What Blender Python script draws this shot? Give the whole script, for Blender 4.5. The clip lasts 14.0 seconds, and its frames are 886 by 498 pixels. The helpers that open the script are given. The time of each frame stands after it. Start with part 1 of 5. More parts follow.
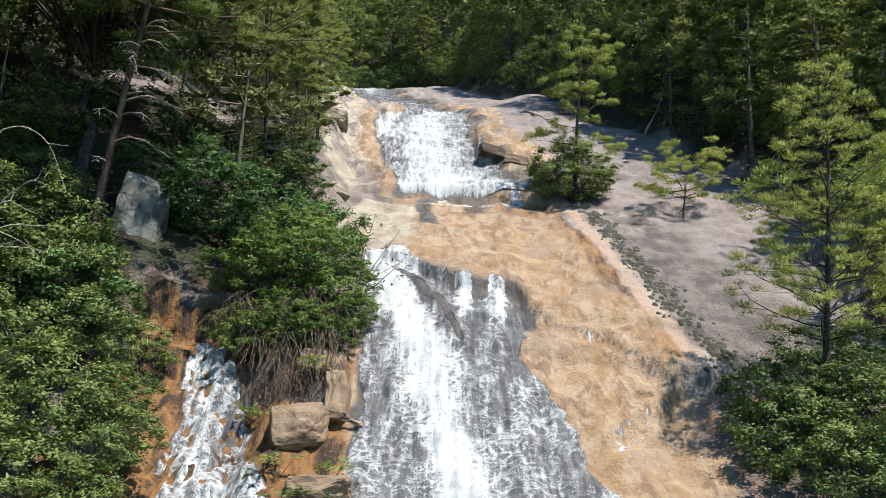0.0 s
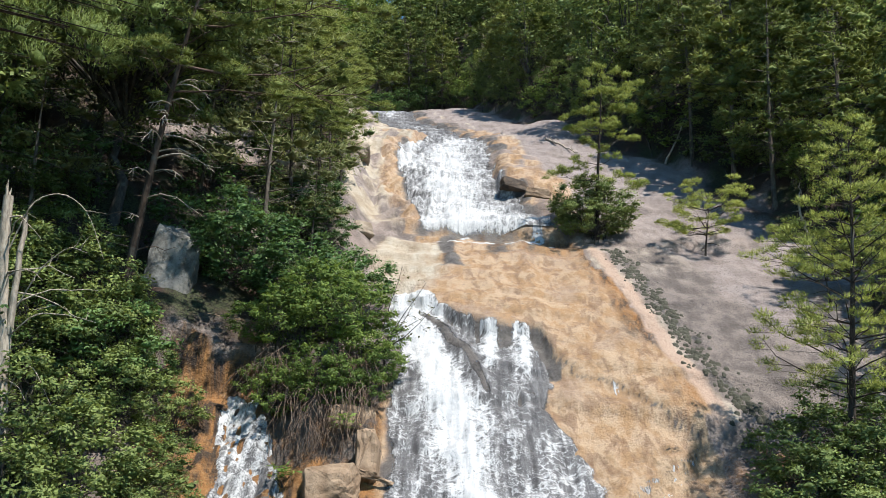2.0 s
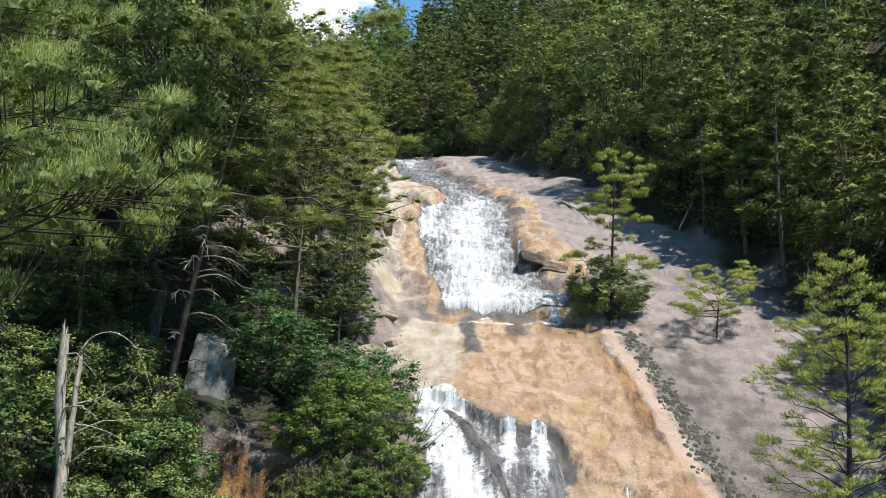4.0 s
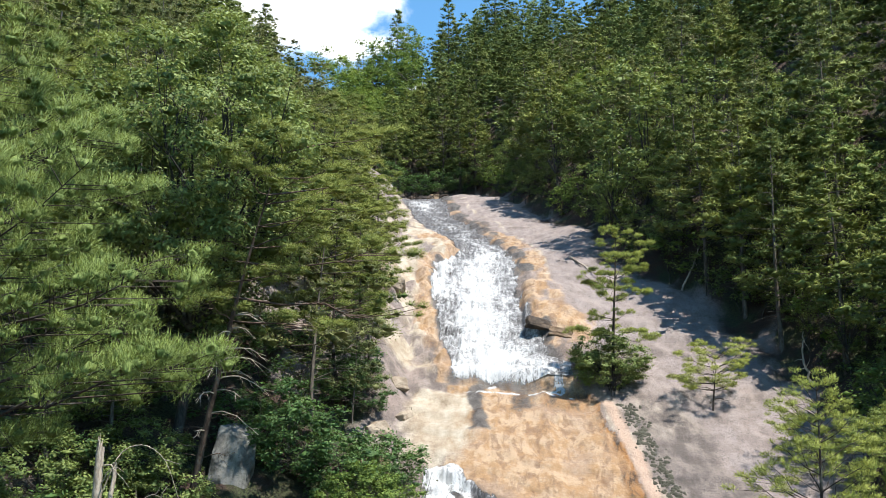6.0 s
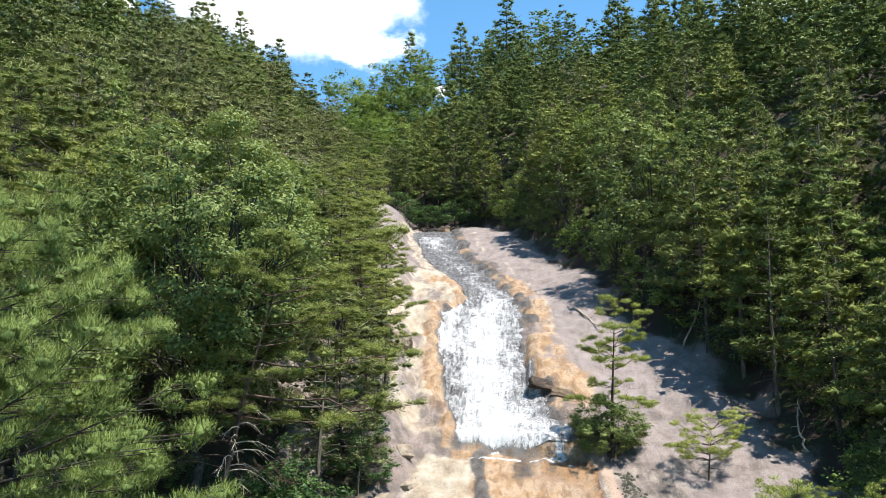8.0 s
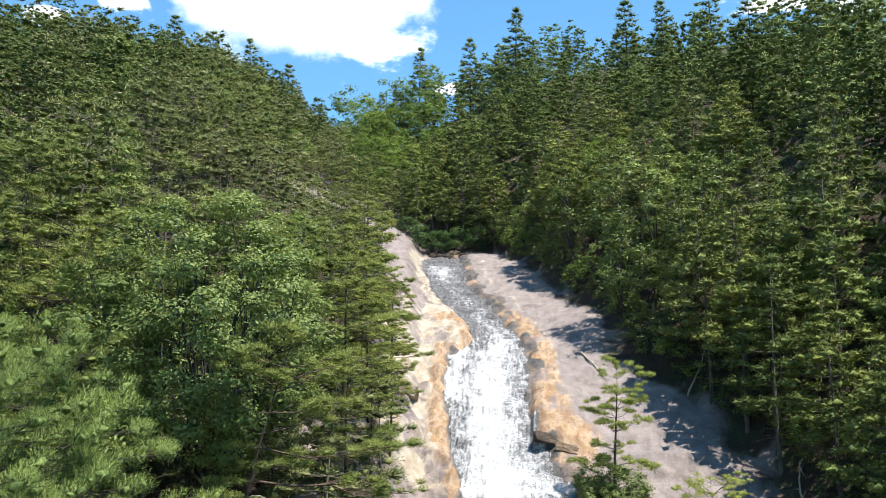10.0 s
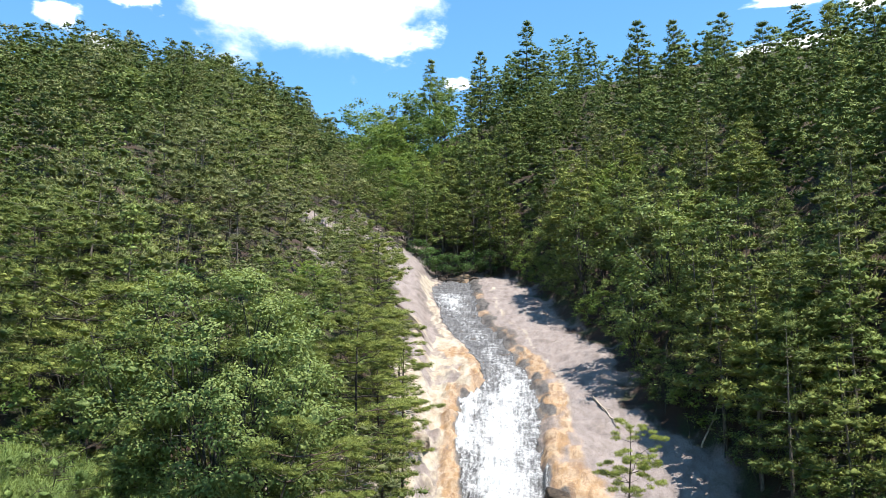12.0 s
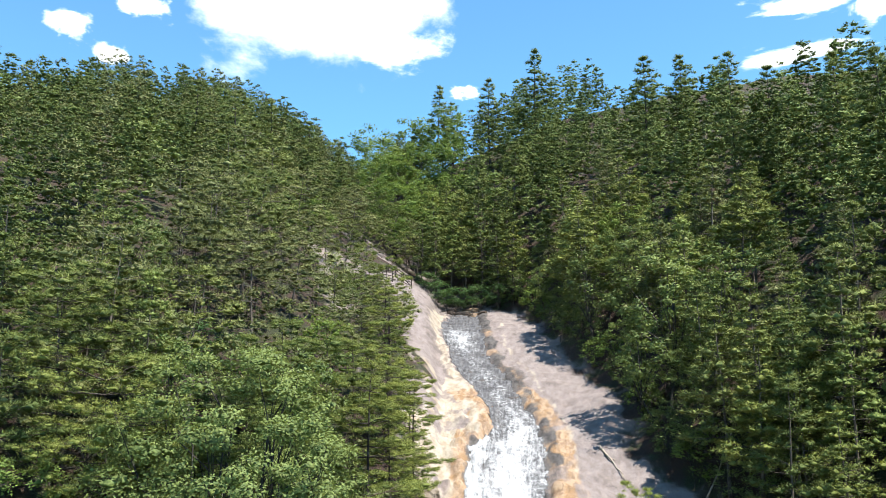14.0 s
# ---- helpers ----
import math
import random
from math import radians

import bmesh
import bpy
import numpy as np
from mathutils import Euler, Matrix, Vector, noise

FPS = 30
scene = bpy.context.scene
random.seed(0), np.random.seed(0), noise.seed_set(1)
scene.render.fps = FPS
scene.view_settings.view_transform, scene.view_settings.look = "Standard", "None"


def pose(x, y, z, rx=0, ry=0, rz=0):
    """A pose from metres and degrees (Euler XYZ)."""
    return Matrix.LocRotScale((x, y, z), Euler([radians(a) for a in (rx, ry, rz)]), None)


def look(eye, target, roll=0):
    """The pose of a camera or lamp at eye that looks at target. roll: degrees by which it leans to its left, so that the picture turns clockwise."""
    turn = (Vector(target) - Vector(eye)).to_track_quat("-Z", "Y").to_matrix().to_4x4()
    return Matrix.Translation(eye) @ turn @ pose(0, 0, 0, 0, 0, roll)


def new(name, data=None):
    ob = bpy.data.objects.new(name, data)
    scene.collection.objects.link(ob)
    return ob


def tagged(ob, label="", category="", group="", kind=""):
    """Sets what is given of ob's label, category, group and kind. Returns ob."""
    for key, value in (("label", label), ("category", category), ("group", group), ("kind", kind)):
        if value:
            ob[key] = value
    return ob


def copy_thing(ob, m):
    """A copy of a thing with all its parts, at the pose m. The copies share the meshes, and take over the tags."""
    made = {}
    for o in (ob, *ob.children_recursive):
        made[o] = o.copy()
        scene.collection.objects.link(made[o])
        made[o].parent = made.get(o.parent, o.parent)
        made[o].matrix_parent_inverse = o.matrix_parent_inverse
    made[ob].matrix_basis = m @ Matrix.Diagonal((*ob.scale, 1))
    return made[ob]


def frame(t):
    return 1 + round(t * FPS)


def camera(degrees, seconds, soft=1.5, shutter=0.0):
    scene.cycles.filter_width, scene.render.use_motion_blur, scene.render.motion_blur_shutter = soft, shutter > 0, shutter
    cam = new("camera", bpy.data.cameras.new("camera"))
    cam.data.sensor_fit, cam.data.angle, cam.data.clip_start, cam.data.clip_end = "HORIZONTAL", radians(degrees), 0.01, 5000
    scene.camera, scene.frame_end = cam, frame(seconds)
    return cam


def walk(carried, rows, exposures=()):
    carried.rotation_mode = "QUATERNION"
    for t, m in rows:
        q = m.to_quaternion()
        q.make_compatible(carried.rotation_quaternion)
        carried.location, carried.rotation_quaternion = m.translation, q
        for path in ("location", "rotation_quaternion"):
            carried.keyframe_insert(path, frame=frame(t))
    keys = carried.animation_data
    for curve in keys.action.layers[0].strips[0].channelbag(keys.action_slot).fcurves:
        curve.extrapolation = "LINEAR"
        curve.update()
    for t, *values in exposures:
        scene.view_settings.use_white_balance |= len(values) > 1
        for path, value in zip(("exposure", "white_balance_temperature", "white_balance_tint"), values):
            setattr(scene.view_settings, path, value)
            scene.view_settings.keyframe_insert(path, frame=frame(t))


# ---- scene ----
cam = camera(52.5, 14.0, soft=0.65)
METRES, EYE, TILT, LEAN, TURN = 25.0, 10.0, 9.0, 0.0, 0.0
ROWS = [
    (0.0, 0.0, 0.0, 0.0, 0.0, 0.0, -0.0),
    (0.5, -0.0017, -0.002, 0.0009, 0.23, 0.12, 0.1),
    (1.0, -0.0037, -0.0032, 0.0059, 0.51, 0.22, 0.21),
    (1.5, -0.0075, -0.0079, 0.0261, 0.77, 0.33, 0.29),
    (2.0, -0.0106, -0.0167, 0.0564, 1.11, 0.47, 0.41),
    (2.5, -0.013, -0.0294, 0.091, 1.44, 0.69, 0.52),
    (3.0, -0.0129, -0.0473, 0.1234, 1.77, 0.91, 0.64),
    (5.5, 0.0126, -0.1666, 0.2902, 3.36, 1.75, 1.18),
    (6.0, 0.0214, -0.1866, 0.3251, 3.67, 1.78, 1.21),
    (6.5, 0.03, -0.2043, 0.362, 3.96, 1.84, 1.28),
    (7.0, 0.0403, -0.2212, 0.3988, 4.28, 1.86, 1.36),
    (7.5, 0.0504, -0.2366, 0.4345, 4.55, 1.83, 1.42),
    (8.0, 0.06, -0.2497, 0.4721, 4.8, 1.85, 1.45),
    (10.5, 0.0848, -0.2717, 0.6529, 5.73, 1.55, 1.5),
    (11.0, 0.0855, -0.2675, 0.6907, 5.9, 1.5, 1.51),
    (11.5, 0.0835, -0.2625, 0.7281, 6.06, 1.4, 1.49),
    (12.0, 0.0807, -0.2563, 0.7647, 6.18, 1.24, 1.46),
    (12.5, 0.0794, -0.2543, 0.7996, 6.31, 1.28, 1.44),
    (13.0, 0.0797, -0.2609, 0.8345, 6.45, 1.32, 1.42),
    (13.5, 0.0816, -0.2817, 0.8675, 6.58, 1.42, 1.42),
    (14.0, 0.0848, -0.3143, 0.8985, 6.67, 1.69, 1.41),
]
walk(cam, [(t, pose(0, 0, EYE, TILT, LEAN, TURN) @ pose(METRES * x, METRES * y, METRES * z, 90 + pitch, roll, yaw)) for t, x, y, z, yaw, pitch, roll in ROWS],
     exposures=[(0.0, 0.96), (3.0, 0.95), (5.5, 1.14), (8.0, 1.22), (11.0, 1.28), (14.0, 1.3)])

# ---- daylight ----
SUN_ELEV, SUN_AZ = 65.0, 122.0   # azimuth clockwise from +y
world = bpy.data.worlds.new("sky")
scene.world = world
world.use_nodes = True
wn = world.node_tree.nodes
sky = wn.new("ShaderNodeTexSky")
sky.sky_type = "NISHITA"
sky.sun_disc = False
sky.sun_elevation, sky.sun_rotation = radians(SUN_ELEV), radians(SUN_AZ)
sky.air_density, sky.dust_density, sky.ozone_density = 1.0, 0.2, 1.6
wn["Background"].inputs["Strength"].default_value = 0.079
tint = wn.new("ShaderNodeMix")
tint.data_type, tint.blend_type = "RGBA", "MULTIPLY"
tint.inputs[0].default_value = 1.0
tint.inputs[7].default_value = (0.82, 1.32, 1.46, 1.0)
world.node_tree.links.new(sky.outputs[0], tint.inputs[6])
world.node_tree.links.new(tint.outputs[2], wn["Background"].inputs["Color"])

sun_data = bpy.data.lights.new("sun", "SUN")
sun_data.energy, sun_data.angle, sun_data.color = 5.0, radians(0.55), (1.0, 0.95, 0.87)
sun = new("sun", sun_data)
az, el = radians(SUN_AZ), radians(SUN_ELEV)
to_sun = Vector((math.sin(az) * math.cos(el), math.cos(az) * math.cos(el), math.sin(el)))
sun.matrix_basis = look(tuple(to_sun * 300), (0, 0, 0))

# ---- value noise on arrays ----


def lattice(i, j, seed):
    h = (i.astype(np.int64) * 374761393 + j.astype(np.int64) * 668265263 + seed * 974634777) & 0x7FFFFFFF
    h = ((h ^ (h >> 13)) * 1274126177) & 0x7FFFFFFF
    h = h ^ (h >> 16)
    return (h & 0xFFFF) / 32767.5 - 1.0


def vnoise(x, y, seed=0):
    x, y = np.asarray(x, float), np.asarray(y, float)
    i, j = np.floor(x), np.floor(y)
    u, v = x - i, y - j
    u, v = u * u * (3 - 2 * u), v * v * (3 - 2 * v)
    a, b = lattice(i, j, seed), lattice(i + 1, j, seed)
    c, d = lattice(i, j + 1, seed), lattice(i + 1, j + 1, seed)
    return (a * (1 - u) + b * u) * (1 - v) + (c * (1 - u) + d * u) * v


def fbm(x, y, seed=0, octaves=4):
    total, amp = 0.0, 1.0
    for k in range(octaves):
        total = total + amp * vnoise(x * 2 ** k, y * 2 ** k, seed + 17 * k)
        amp *= 0.5
    return total


def smooth(a, b, v):
    t = np.clip((v - a) / (b - a), 0, 1)
    return t * t * (3 - 2 * t)


def table(rows, v):
    """Straight between rows (v, value), and straight on past the ends."""
    xs, ys = [r[0] for r in rows], [r[1] for r in rows]
    v = np.asarray(v, float)
    out = np.interp(v, xs, ys)
    lo, hi = (ys[1] - ys[0]) / (xs[1] - xs[0]), (ys[-1] - ys[-2]) / (xs[-1] - xs[-2])
    return out + np.minimum(v - xs[0], 0) * lo + np.maximum(v - xs[-1], 0) * hi


def band(v, lo, hi, soft=0.4):
    return smooth(lo - soft, lo + soft, v) * (1 - smooth(hi - soft, hi + soft, v))


# ---- plan of the slope: y runs uphill ----
PROFILE = [(-400, -70), (-60, -22), (0, -3), (18, 6.2), (24, 9.2), (28, 12.0), (33, 14.7), (41, 18.6), (50, 23.8), (58, 28.2),
           (63, 30.2), (69, 32.5), (76, 35.4), (88, 40.7), (100, 43.7), (130, 55.5), (156, 70), (190, 82), (215, 86), (320, 96), (900, 130)]
EDGE_LEFT = [(10, -9.5), (20, -10), (27, -9.8), (29, -8), (33, -5.2), (40, -4.6), (50, -6.2), (60, -8.2), (69, -9.8), (80, -12.6), (88, -17), (103, -19),
             (109, -12.5), (156, -30), (300, -77)]
EDGE_RIGHT = [(10, 12), (20, 13), (30, 13.5), (38, 17.5), (47, 14.8), (54, 11.8), (58, 8.6), (69, 7.8), (79, 4), (97, -0.8), (104, -6), (109, -11.5),
              (156, -29), (300, -76)]
RISE_LEFT = [(10, -8), (20, -8.2), (27, -8.2), (33, -5.2), (40, -4.2), (50, -5.2), (60, -6.5), (69, -7.4), (80, -9.2), (90, -10.2),
             (106, -12), (156, -31), (300, -76)]
LOW_LEFT = [(17, -2.3), (21, -2.3), (25, -2.3), (29, -2.4), (31.3, -2.9), (33.7, -2.8)]
LOW_RIGHT = [(17, 5.0), (20.8, 4.1), (22, 3.8), (23.7, 3.3), (25.4, 2.8), (26.7, 2.3), (28, 2.7), (29.9, 2.9), (30.7, 2.5), (31.8, 0.6), (33.7, -1.7)]
TONGUE = [(26.6, 0.62), (28.9, 0.08), (31.1, -0.94), (32.6, -1.9)]
SIDE_LEFT = [(17, -6.4), (20.8, -6.6), (23.1, -7.0), (25, -7.2), (26.9, -7.2)]
SIDE_RIGHT = [(17, -3.6), (20.8, -4.1), (22.7, -4.8), (24.6, -5.5), (26.9, -6.4)]
UP_LEFT = [(41.0, -2.2), (43, -2.3), (48.8, -3.5), (54.6, -4.3), (60, -4.3), (61.2, -3.6), (62.5, -2.5), (67, -3.4), (71.9, -4.8),
           (77, -7.2), (86.6, -9.7), (94, -10.4), (100, -9.9), (112, -12)]
UP_RIGHT = [(41.0, 5.1), (43.5, 4.1), (47.2, 2.8), (51.7, 1.9), (57.2, 1.9), (64.8, 0.9), (69.2, -0.5), (74, -1.4), (79, -3.6), (83, -4.6),
            (90, -5.4), (97.3, -6.4), (104, -7.4), (112, -9)]
ORANGE_RIGHT = [(17, 7), (25.2, 6.7), (26.1, 7.0), (29.1, 6.3), (34, 6.0), (40.2, 5.3), (42, 4.6)]
LEDGE = [(-4, 33.6), (-2.2, 33.0), (-0.5, 31.9), (0.3, 30.9), (1.9, 30.6), (2.7, 30.0), (3.0, 28.6), (3.7, 27.8), (4.7, 27.4), (6.5, 25.2), (9, 23.5)]
LEDGE_DROP = [(-3, 0.3), (-1.5, 0.5), (0.3, 0.62), (2.6, 0.6), (3.1, 0.2), (4.7, 0.24), (6.3, 0.3), (7.2, 0.0), (9, 0.0)]


def past_ledge(x, y):
    """Distance uphill of the ledge's lip, square to its line."""
    line = lambda v: sum(table(LEDGE, v + k) for k in (-0.3, -0.15, 0, 0.15, 0.3)) / 5 + 0.30 * fbm(v / 1.1, 3.3, 31, 2) + 0.14 * fbm(v / 0.28, 5.1, 37, 2)
    steep = (line(x + 0.1) - line(x - 0.1)) / 0.2
    return (y - line(x)) / np.sqrt(1 + steep ** 2)


def drop(d, high, blend, up=5.0, down=3.0):
    """A step of that height at d = 0, which the slope takes back above and below."""
    raised, sunk = 0.5 * high * np.exp(-np.maximum(d, 0) / up), -0.5 * high * np.exp(np.minimum(d, 0) / down)
    s = smooth(-blend, blend, d)
    return raised * s + sunk * (1 - s)


def height(x, y):
    x, y = np.asarray(x, float), np.asarray(y, float)
    z = sum(table(PROFILE, y + k) for k in (-1.5, -0.5, 0.5, 1.5)) / 4
    left = np.maximum(table(RISE_LEFT, y) - x, 0)
    right = np.maximum(x - table(EDGE_RIGHT, y), 0)
    z = z + 30 * (1 - np.exp(-0.70 * left / 30)) + smooth(35, 40, y) * 0.9 * smooth(0, 1.5, left) + 3.5 * smooth(7, 24, left)
    z = z + 27 * (1 - np.exp(-0.82 * right / 27)) * (1 - smooth(150, 205, y)) + 3.2 * smooth(7, 20, right) * (1 - smooth(95, 125, y))
    wild = smooth(0, 3, np.maximum(left, right))
    z = z + wild * (0.5 * fbm(x / 7, y / 7, 3) + 0.18 * fbm(x / 1.7, y / 1.7, 5, 3))
    rock = 1 - wild
    z = z + rock * (0.16 * fbm(x / 4.5, y / 6, 7, 3) + 0.07 * fbm(x / 0.9, y / 1.1, 11, 3))
    # low terraces running across the slab, water-worn
    slab = rock * smooth(21, 24, y)
    across = y + 0.15 * x + 0.7 * vnoise(x / 2.2, y / 3, 21)
    saw = across / 1.9 - np.floor(across / 1.9)
    z = z + slab * (0.19 + 0.13 * vnoise(x / 3, y / 3, 23)) * (smooth(0.0, 0.16, saw) - saw)
    # the broken ledge above the lower fall
    near = smooth(-5, -3.2, x) * (1 - smooth(8, 9, x))
    z = z + near * drop(past_ledge(x, y), table(LEDGE_DROP, x), 0.17)
    z = z + 0.22 * np.exp(-((x - table(TONGUE, y)) / 0.3) ** 2) * band(y, 27.2, 32.4, 0.5)
    # the ledge at the lower right of the orange slab
    lip = 22.6 + 0.88 * (x - 3.6) + 0.2 * vnoise(x / 0.5, 1.7, 33)
    z = z + smooth(3.2, 4.0, x) * (1 - smooth(6.6, 7.2, x)) * drop(y - lip, 0.5, 0.15, 2.5, 2.5)
    # the step that the upper fall ends on
    step = 42.3 - 0.18 * (x - 0.4) + 0.18 * vnoise(x / 1.2, 2.2, 35)
    inside = smooth(-4.2, -2.6, x) * (1 - smooth(4.6, 6.5, x))
    z = z + inside * drop(y - step, 0.75, 0.42, 4, 2.5)
    # jutting block beside the upper fall
    block = smooth(1.75, 2.1, x + 0.15 * vnoise(y / 0.6, 0.3, 37)) * (1 - smooth(3.5, 7, x)) * smooth(46.9, 47.5, y) * (1 - smooth(50.5, 56, y))
    z = z + 0.6 * block
    z = z + 0.9 * np.exp(-(((x - 7.0) / 2.6) ** 2 + ((y - 66) / 5.5) ** 2))
    # the bed of the upper stream, cut a little into the slab
    inbed = smooth(-0.5, 0.5, x - table(UP_LEFT, y)) * smooth(-0.6, 0.5, table(UP_RIGHT, y) - x) * smooth(41.5, 44, y)
    z = z - inbed * 0.34
    # mound of rubble and roots between the two lower falls
    mound = np.exp(-(((x + 4.4) / 1.35) ** 2 + ((y - 27.6) / 2.0) ** 2))
    z = z + 1.5 * mound
    # hollow chute of the side fall
    chute = smooth(-7.6, -6.8, x) * (1 - smooth(-5.2, -4.3, x)) * (1 - smooth(26.2, 27.2, y))
    z = z - 0.4 * chute * smooth(16, 20, y)
    # broken, knobbly rock round the side fall and along the bank of the upper fall
    rough = smooth(-10, -8.5, x) * (1 - smooth(-2.9, -2.3, x)) * smooth(16, 18, y) * (1 - smooth(28, 29.5, y))
    bank = smooth(-3.2, -0.6, table(UP_LEFT, y) - x) * (1 - smooth(3.2, 5.0, table(UP_LEFT, y) - x)) * smooth(43, 45, y) * (1 - smooth(64, 70, y))
    knobs = np.abs(fbm(x / 0.9, y / 1.2, 91, 4)) - 0.35
    z = z + 0.42 * rough * knobs + 0.55 * bank * knobs
    # overhang-like bank of dark rock above the side fall
    z = z + 0.9 * smooth(-11.5, -9.5, x) * (1 - smooth(-6.6, -5.4, x)) * smooth(27.0, 27.5, y) * (1 - smooth(29, 32, y))
    return z


def ground_z(x, y):
    return float(height(np.array([x]), np.array([y]))[0])


# ---- materials ----


def material(name):
    m = bpy.data.materials.new(name)
    m.use_nodes = True
    m.node_tree.nodes.clear()
    return m, m.node_tree


class Nodes:
    """Short hand for building a node tree."""

    def __init__(self, name):
        self.mat, self.tree = material(name)

    def add(self, kind, **settings):
        n = self.tree.nodes.new(kind)
        for key, value in settings.items():
            if key in ("operation", "blend_type", "data_type", "feature", "distance"):
                if key == "operation":
                    n.operation = value
                elif key == "blend_type":
                    n.blend_type = value
                elif key == "data_type":
                    n.data_type = value
                elif key == "feature":
                    n.feature = value
        return n

    def put(self, value, socket):
        if isinstance(value, bpy.types.NodeSocket):
            self.tree.links.new(value, socket)
        elif value is not None:
            socket.default_value = value

    def math(self, op, a, b=0.0, clamp=False):
        n = self.add("ShaderNodeMath", operation=op)
        n.use_clamp = clamp
        self.put(a, n.inputs[0])
        self.put(b, n.inputs[1])
        return n.outputs[0]

    def mix(self, f, a, b, blend="MIX"):
        n = self.add("ShaderNodeMix", data_type="RGBA", blend_type=blend)
        self.put(f, n.inputs[0])
        self.put(a, n.inputs[6])
        self.put(b, n.inputs[7])
        return n.outputs[2]

    def ramp(self, f, lo, hi):
        n = self.add("ShaderNodeMapRange")
        n.interpolation_type = "SMOOTHSTEP"
        self.put(f, n.inputs[0])
        self.put(lo, n.inputs[1])
        self.put(hi, n.inputs[2])
        return n.outputs[0]

    def place(self, scale=(1, 1, 1)):
        c = self.add("ShaderNodeNewGeometry")
        m = self.add("ShaderNodeMapping")
        self.put(c.outputs["Position"], m.inputs[0])
        m.inputs["Scale"].default_value = scale
        return m.outputs[0]

    def noise(self, at, scale, detail=4.0, rough=0.55, warp=0.0):
        n = self.add("ShaderNodeTexNoise")
        self.put(at, n.inputs["Vector"])
        n.inputs["Scale"].default_value, n.inputs["Detail"].default_value = scale, detail
        n.inputs["Roughness"].default_value, n.inputs["Distortion"].default_value = rough, warp
        return n.outputs[0]

    def attr(self, name):
        n = self.add("ShaderNodeAttribute")
        n.attribute_name = name
        s = self.add("ShaderNodeSeparateColor")
        self.put(n.outputs["Color"], s.inputs[0])
        return s.outputs

    def bump(self, h, strength, dist):
        n = self.add("ShaderNodeBump")
        self.put(h, n.inputs["Height"])
        n.inputs["Strength"].default_value, n.inputs["Distance"].default_value = strength, dist
        return n.outputs[0]

    def principled(self, color, rough=0.6, normal=None, spec=0.4, alpha=None, coat=None):
        p = self.add("ShaderNodeBsdfPrincipled")
        self.put(color, p.inputs["Base Color"])
        self.put(rough, p.inputs["Roughness"])
        self.put(spec, p.inputs["Specular IOR Level"])
        if normal is not None:
            self.put(normal, p.inputs["Normal"])
        if alpha is not None:
            self.put(alpha, p.inputs["Alpha"])
        if coat is not None:
            self.put(coat, p.inputs["Coat Weight"])
            p.inputs["Coat Roughness"].default_value = 0.2
        return p.outputs[0]

    def out(self, shader):
        o = self.add("ShaderNodeOutputMaterial")
        self.put(shader, o.inputs["Surface"])
        return self.mat


def rgb(r, g, b):
    return (r, g, b, 1.0)


